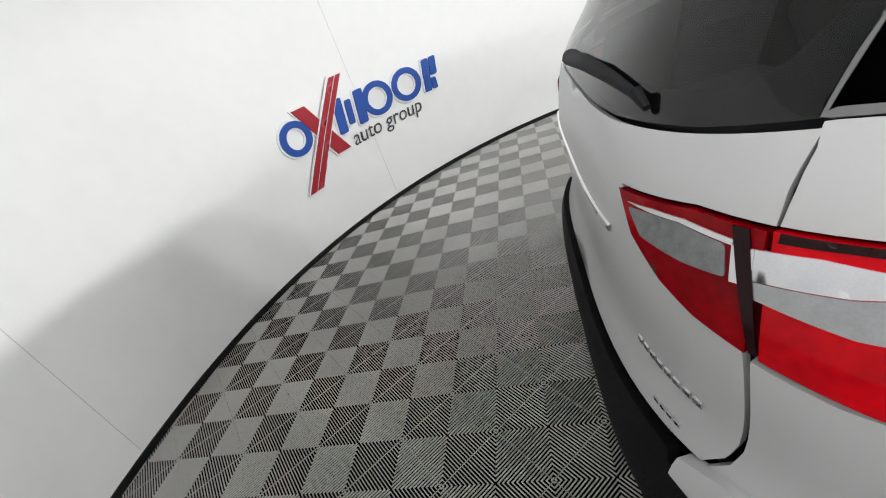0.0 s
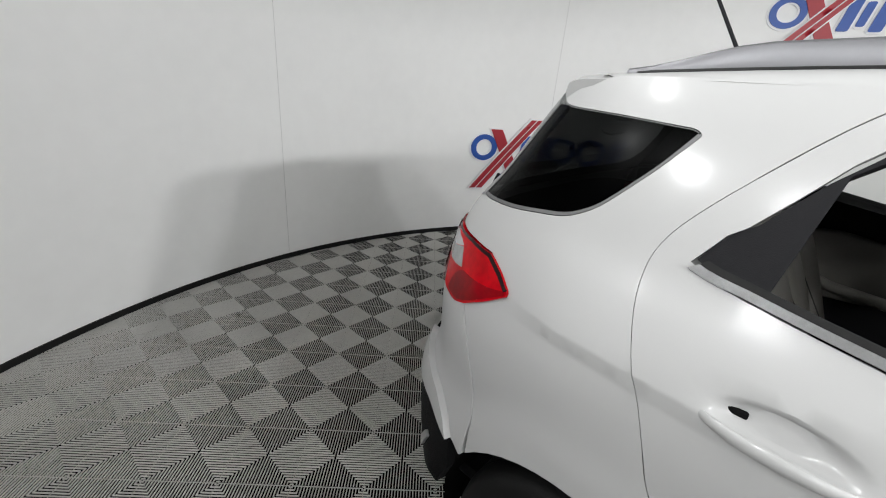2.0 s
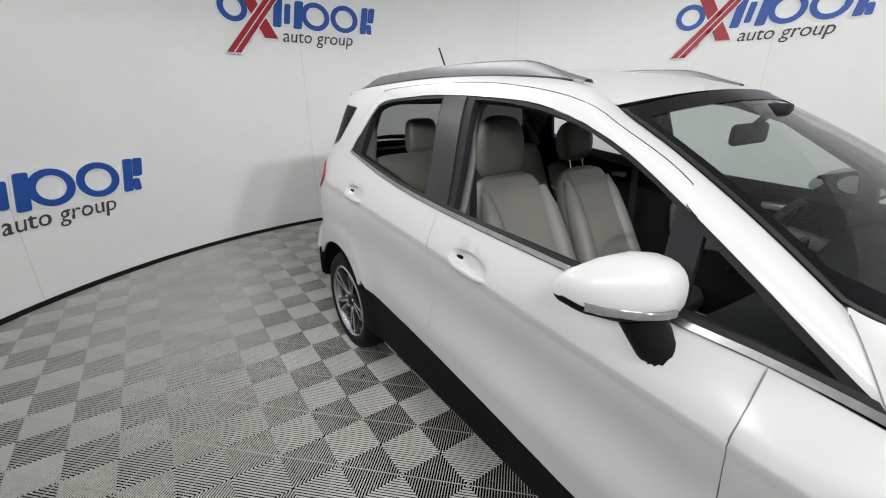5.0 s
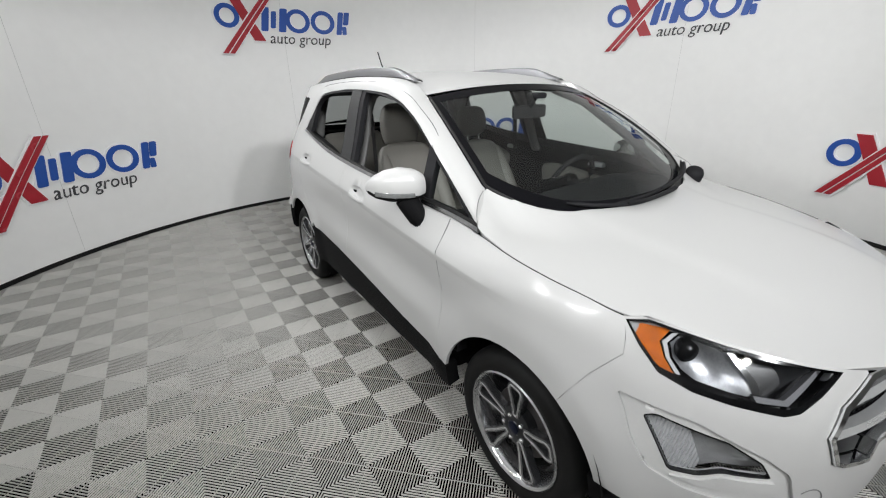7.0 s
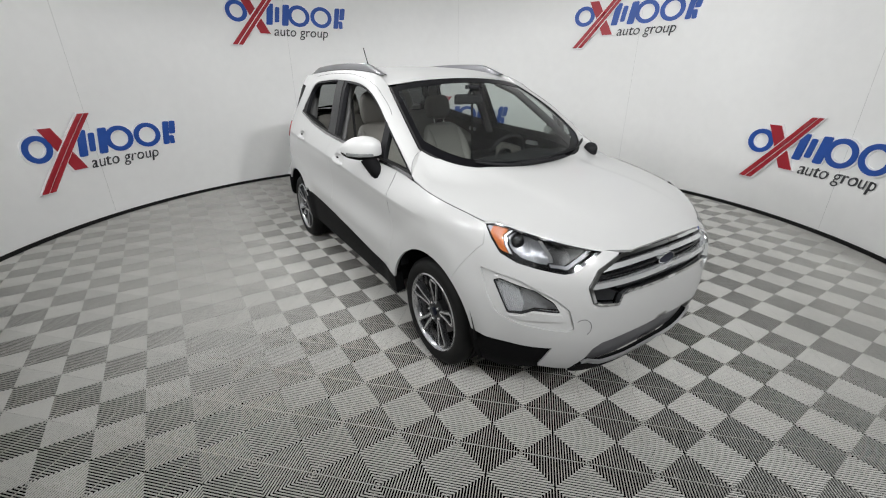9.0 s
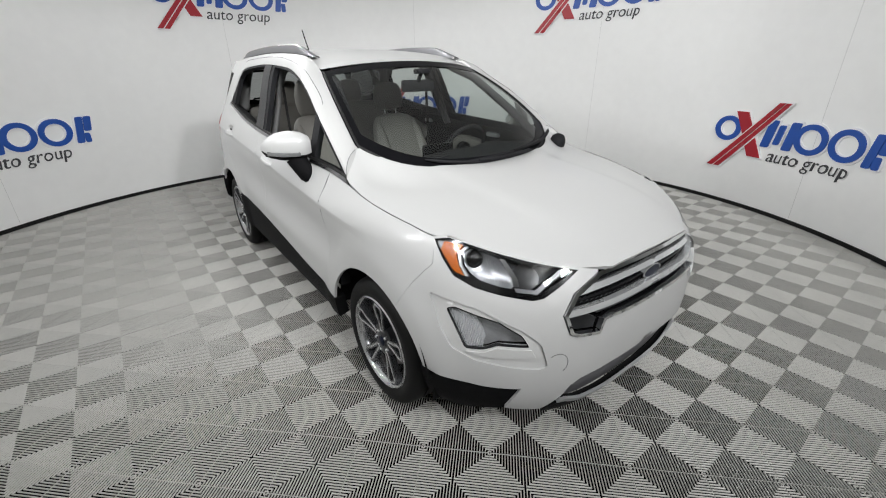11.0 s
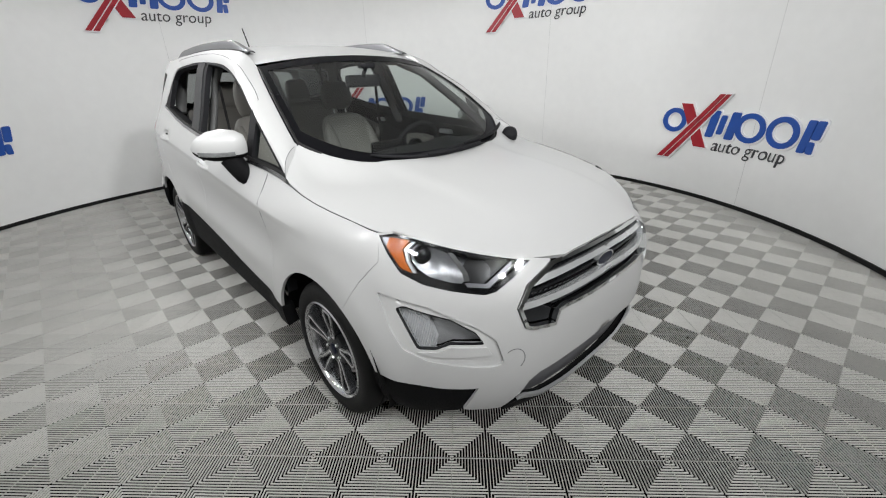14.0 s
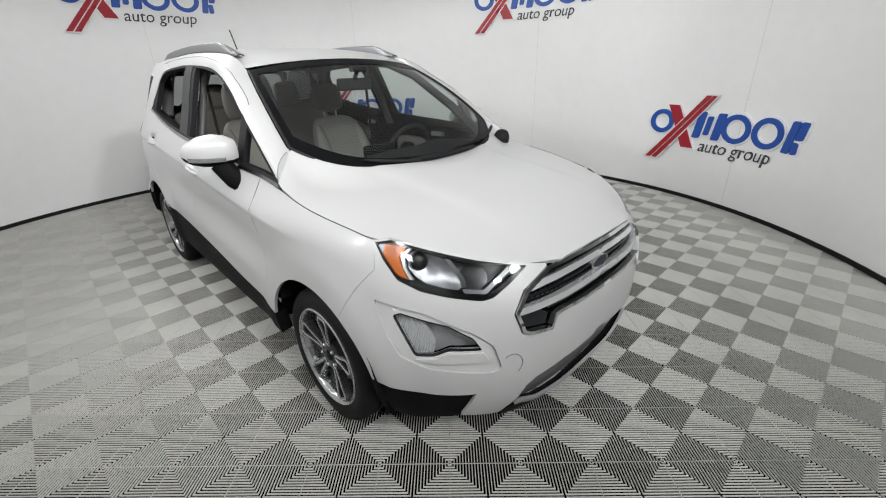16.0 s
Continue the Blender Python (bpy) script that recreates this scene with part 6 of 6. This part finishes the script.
def seat(y, back, drop, rise, tall):
    root = bpy.data.objects.new("front_seat", None)
    scene.collection.objects.link(root)
    root.parent = car
    tagged(root, "stone leather front seat")
    bm = bmesh.new()
    up = (-0.30, 0, 0.95)
    fwd = (0.95, 0, 0.30)
    cushion(bm, [((0.0 - (0.30 + rise * 0.3) * t, y, 0.56 + (0.62 + rise) * t), w, d, fwd) for t, w, d in ((0.0, 0.20, 0.06), (0.05, 0.235, 0.085), (0.3, 0.245, 0.085), (0.6, 0.235, 0.075), (0.85, 0.205, 0.06), (0.97, 0.165, 0.045), (1.0, 0.12, 0.02))], 24)
    part("backrest", bm, M_LEATHER, root)
    for s in (-1, 1):
        bm = bmesh.new()
        tube(bm, [(0.040 - 0.31 * t, y + s * (0.200 - 0.03 * t), 0.575 + (0.62 + rise) * t) for t in (0.02, 0.15, 0.35, 0.55, 0.75, 0.9)], [0.045, 0.064, 0.062, 0.058, 0.046, 0.020], 14)
        part("side_bolster", bm, M_LEATHER, root)
    bm = bmesh.new()
    cushion(bm, [((-0.10 + 0.52 * t, y, 0.535 + 0.03 * t), w, d, (0, 0, 1)) for t, w, d in ((0.0, 0.20, 0.05), (0.08, 0.245, 0.08), (0.5, 0.25, 0.085), (0.9, 0.24, 0.075), (1.0, 0.20, 0.045))], 24)
    part("seat_cushion", bm, M_LEATHER, root)
    bm = bmesh.new()
    cushion(bm, [((-0.335 - 0.030 * t, y, 1.235 + tall * t), w, d, fwd) for t, w, d in ((0.0, 0.085, 0.022), (0.06, 0.115, 0.042), (0.35, 0.132, 0.055), (0.7, 0.128, 0.052), (0.93, 0.105, 0.036), (1.0, 0.08, 0.014))], 24, 0.62)
    head = part("headrest", bm, M_LEATHER, root)
    for s in (-1, 1):
        bm = bmesh.new()
        tube(bm, [(-0.30, y + s * 0.055, 1.15), (-0.333, y + s * 0.055, 1.25)], 0.006, 8)
        part("headrest_post", bm, M_CHROME, head, "chrome post")
    bm = bmesh.new()
    box(bm, -0.14, 0.40, y - 0.20, y + 0.20, 0.355, 0.48, 0.03)
    part("seat_base", bm, M_TRIM, root, "dark seat base")
    root.location = (back, 0, -drop)


seat(-0.36, -0.07, 0.045, 0.055, 0.25)
seat(0.37, -0.23, 0.045, 0.0, 0.20)
# rear bench
bench = bpy.data.objects.new("rear_bench", None)
scene.collection.objects.link(bench)
bench.parent = car
tagged(bench, "stone leather rear bench with three headrests")
fwd = (0.95, 0, 0.28)
for y, w in ((-0.40, 0.255), (0.0, 0.135), (0.40, 0.255)):
    bm = bmesh.new()
    cushion(bm, [((-0.91 - 0.25 * t, y, 0.60 + 0.605 * t), w * k, d, fwd) for t, k, d in ((0.0, 0.94, 0.05), (0.05, 1.0, 0.075), (0.5, 1.0, 0.08), (0.9, 0.98, 0.065), (1.0, 0.9, 0.03))], 20, 0.42)
    part("backrest", bm, M_LEATHER, bench)
    bm = bmesh.new()
    cushion(bm, [((-0.92 + 0.48 * t, y, 0.58 + 0.03 * t), w * k, d, (0, 0, 1)) for t, k, d in ((0.0, 0.95, 0.05), (0.06, 1.0, 0.075), (0.8, 1.0, 0.08), (1.0, 0.93, 0.04))], 20, 0.42)
    part("bench_cushion", bm, M_LEATHER, bench)
for y, x, z, w, h in ((-0.31, -1.165, 1.228, 0.105, 0.175), (0.0, -1.150, 1.160, 0.100, 0.095), (0.31, -1.165, 1.228, 0.105, 0.175)):
    bm = bmesh.new()
    cushion(bm, [((x - 0.03 * t, y, z + h * t), w * k, d, fwd) for t, k, d in ((0.0, 0.93, 0.030), (0.08, 1.0, 0.044), (0.5, 0.97, 0.05), (0.9, 0.86, 0.038), (1.0, 0.78, 0.018))], 24, 0.42)
    head = part("headrest", bm, M_LEATHER, bench)
    bm = bmesh.new()
    tube(bm, [(x + 0.012, y - 0.05, z - 0.06), (x, y - 0.05, z + 0.02)], 0.006, 8)
    tube(bm, [(x + 0.012, y + 0.05, z - 0.06), (x, y + 0.05, z + 0.02)], 0.006, 8)
    part("headrest_posts", bm, M_CHROME, head, "chrome posts")
# belts
for y, s in ((-0.60, 1), (0.60, -1)):
    bm = bmesh.new()
    pts = [Vector((-0.325, y, 1.40)), Vector((-0.31, y, 1.1)), Vector((-0.30, y * 1.02, 0.7))]
    loft(bm, [[p + Vector((-0.022, 0, 0)), p + Vector((0.022, 0.004 * s, 0))] for p in pts])
    part("seat_belt", bm, M_BELT, car, "black belt webbing")
    bm = bmesh.new()
    pts = [Vector((-1.20, 0.13 * s, 1.235)), Vector((-1.015, 0.15 * s, 1.03)), Vector((-0.80, 0.22 * s, 0.68))]
    loft(bm, [[p + Vector((0, -0.012, 0)), p + Vector((0, 0.012, 0))] for p in pts])
    part("seat_belt", bm, M_BELT, car, "black belt webbing")


# ---- wheels ----
def build_wheel(name, x, s):
    """A wheel with tyre, rim of five looped spokes, brake disc, cap and nuts; its outer face looks to side s."""
    root = bpy.data.objects.new(name, None)
    scene.collection.objects.link(root)
    root.parent = car
    tagged(root, "dark and machined alloy wheel")
    f = 0.105                       # outer face from the middle plane
    bm = bmesh.new()
    prof = [(0.225, 0.088), (0.233, 0.098), (0.250, 0.106), (0.275, 0.108), (0.297, 0.100), (0.311, 0.084), (0.3165, 0.060)]
    tread = [(0.3175, 0.05), (0.3175, 0.036), (0.311, 0.034), (0.311, 0.028), (0.318, 0.026), (0.318, 0.004), (0.311, 0.003), (0.311, -0.003)]
    full = prof + tread
    full = full + [(r, -h) for r, h in reversed(full)]
    lathe(bm, full, 64)
    for v in bm.verts:
        v.co.y *= s
    tyre = part("tyre", bm, M_TYRE, root, "black rubber tyre")
    bm = bmesh.new()
    lathe(bm, [(0.226, 0.092), (0.232, 0.100), (0.226, 0.105), (0.216, 0.098), (0.207, 0.078), (0.200, 0.02), (0.200, -0.09)], 64)
    for v in bm.verts:
        v.co.y *= s
    rim = part("rim", bm, M_GUNMETAL, root, "machined alloy rim")
    # five looped spokes: a dark body and a bright machined edge round each opening
    half_loop = [(0.058, 0.010), (0.092, 0.0135), (0.140, 0.022), (0.180, 0.0335), (0.203, 0.026)]
    loop = rounded(half_loop + [(r, -q) for r, q in reversed(half_loop)], 0.012, 4)

    def ring(bm, a, width, lift, deep):
        n = len(loop)
        rows = []
        for k, (r, q) in enumerate(loop):
            t = (Vector(loop[(k + 1) % n]) - Vector(loop[k - 1])).normalized()
            y = f - 0.022 + 0.018 * smoothstep(0.05, 0.20, r) + lift
            row = []
            for w, dy in ((-1, deep), (-1, 0.002), (-0.5, 0.0), (0.5, 0.0), (1, 0.002), (1, deep)):
                rr, qq = r + t.y * w * width, q - t.x * w * width
                row.append(Vector((rr * math.cos(a) - qq * math.sin(a), s * (y - dy), rr * math.sin(a) + qq * math.cos(a))))
            rows.append(row)
        loft(bm, rows + rows[:1])
    for k in range(5):
        a = radians(97 + 72 * k)
        bm = bmesh.new()
        ring(bm, a, 0.0105, -0.002, 0.034)
        part("spoke", bm, M_SPOKE, rim, "dark gunmetal looped spoke")
        bm = bmesh.new()
        ring(bm, a, 0.0052, 0.001, 0.006)
        part("spoke_edge", bm, M_GUNMETAL, rim, "bright machined edge of a spoke")
    bm = bmesh.new()
    lathe(bm, [(0.0005, f - 0.022), (0.030, f - 0.022), (0.032, f - 0.024), (0.062, f - 0.026), (0.082, f - 0.032), (0.086, f - 0.07)], 40)
    for v in bm.verts:
        v.co.y *= s
    part("hub", bm, M_ALLOYDARK, rim, "dark alloy hub")
    bm = bmesh.new()
    lathe(bm, [(0.0005, f - 0.014), (0.020, f - 0.015), (0.026, f - 0.018), (0.027, f - 0.024)], 28)
    for v in bm.verts:
        v.co.y *= s
    part("centre_cap", bm, M_BADGE, rim, "dark blue centre cap")
    for k in range(5):
        a = radians(90 + 36 + 72 * k)
        bm = bmesh.new()
        lathe(bm, [(0.0005, f - 0.012), (0.006, f - 0.014), (0.0095, f - 0.018), (0.0095, f - 0.034)], 6, "y", (0.052 * math.cos(a), 0, 0.052 * math.sin(a)))
        for v in bm.verts:
            v.co.y *= s
        part("wheel_nut", bm, M_CHROME, rim, "chrome wheel nut")
    bm = bmesh.new()
    lathe(bm, [(0.07, 0.035), (0.138, 0.035), (0.140, 0.030), (0.140, 0.012), (0.07, 0.012)], 48)
    for v in bm.verts:
        v.co.y *= s
    part("brake_disc", bm, M_BRAKE, root, "grey brake disc")
    root.location = (x, s * 0.742, WHEEL_Z)
    root.rotation_euler = (0, radians(11 if x > 0 else 30), 0)
    return root


for x in (AXLE_F, AXLE_R):
    for s in (-1, 1):
        build_wheel("wheel", x, s)

# ---- floor ----
CELL = 0.2874
PITCH = CELL / 24
DEEP = 0.0120
# a rib's rounded cross-section: half widths and depths
RIB = ((-0.0021, -0.0065), (-0.0019, -0.0022), (-0.0011, -0.0004), (0.0, 0.0), (0.0011, -0.0004), (0.0019, -0.0022), (0.0021, -0.0065))


def tile_mesh():
    """One tile: four corner quarters of nested square ribs over a dark ground, with a thin lip at the joints."""
    vs, fs = [], []

    def quad(*p):
        k = len(vs)
        vs.extend(p)
        fs.append(tuple(range(k, k + len(p))))
    h = CELL / 2
    for qx, qy in ((1, 1), (-1, 1), (-1, -1), (1, -1)):
        def P(a, b, z):
            # a, b: distances from the tile's corner
            return (qx * (h - a), qy * (h - b), z)

        def strip(rows):
            k = len(vs)
            n = len(rows[0])
            for r in rows:
                vs.extend(r)
            for i in range(n - 1):
                q = (k + i, k + i + 1, k + n + i + 1, k + n + i)
                fs.append(q)
        for k in range(12):
            d = (k + 0.5) * PITCH
            line = [(min(d + o, h - 0.0002), z) for o, z in RIB]
            strip([[P(a, 0.0015, z) for a, z in line], [P(a, a, z) for a, z in line]])
            strip([[P(0.0015, a, z) for a, z in line], [P(a, a, z) for a, z in line]])
    for a, b in ((1, 0), (-1, 0), (0, 1), (0, -1)):
        x0, x1 = (h - 0.0013, h - 0.0003) if a else (-h + 0.003, h - 0.003)
        y0, y1 = (h - 0.0013, h - 0.0003) if b else (-h + 0.003, h - 0.003)
        sx_, sy_ = a or 1, b or 1
        quad((sx_ * x0, sy_ * y0, -0.0032), (sx_ * x1, sy_ * y0, -0.0032), (sx_ * x1, sy_ * y1, -0.0032), (sx_ * x0, sy_ * y1, -0.0032))
        if a:
            quad((sx_ * x0, y0, -0.0032), (sx_ * x0, y1, -0.0032), (sx_ * x0, y1, -0.006), (sx_ * x0, y0, -0.006))
        else:
            quad((x0, sy_ * y0, -0.0032), (x1, sy_ * y0, -0.0032), (x1, sy_ * y0, -0.006), (x0, sy_ * y0, -0.006))
    return vs, fs


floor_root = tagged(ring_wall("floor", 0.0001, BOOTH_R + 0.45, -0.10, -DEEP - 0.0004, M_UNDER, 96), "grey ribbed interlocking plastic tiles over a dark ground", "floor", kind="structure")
TILE_V, TILE_F = tile_mesh()
tile_data = bpy.data.meshes.new("tile")
tile_data.from_pydata(TILE_V, [], TILE_F)
tile_data.polygons.foreach_set("use_smooth", [True] * len(tile_data.polygons))
tile_data.materials.append(M_TILE)
tile_data.update()
# the joints run at 45 degrees to the car; ring middles lie on the tile corners
STEP = CELL / math.sqrt(2)
GRID_X, GRID_Y = -1.812, -1.065
near, far = [], []
for i in range(-16, 34):
    for j in range(-20, 30):
        if (i + j) % 2:
            x, y = GRID_X + STEP * i, GRID_Y + STEP * j
            if math.hypot(x - BOOTH_X, y - BOOTH_Y) < BOOTH_R + 0.24:
                (near if -2.9 < x < 3.6 and -3.3 < y < -0.2 and len(near) < 300 else far).append((x, y))
for x, y in near:
    ob = new("tile", tile_data)
    ob.matrix_world = pose(x, y, 0, 0, 0, 45)
    ob.parent = floor_root
base = np.array(TILE_V)
c45 = math.sqrt(0.5)
turned = np.stack([c45 * (base[:, 0] - base[:, 1]), c45 * (base[:, 0] + base[:, 1]), base[:, 2]], 1)
allv = np.concatenate([turned + (x, y, 0) for x, y in far])
nv = len(TILE_V)
allf = [tuple(i + k * nv for i in f) for k in range(len(far)) for f in TILE_F]
rest = bpy.data.meshes.new("far_tiles")
rest.from_pydata(allv.tolist(), [], allf)
rest.polygons.foreach_set("use_smooth", [True] * len(rest.polygons))
rest.materials.append(M_TILE)
rest.update()
ob = tagged(new("far_tiles", rest), "grey ribbed floor tiles", kind="stuff")
ob.parent = floor_root
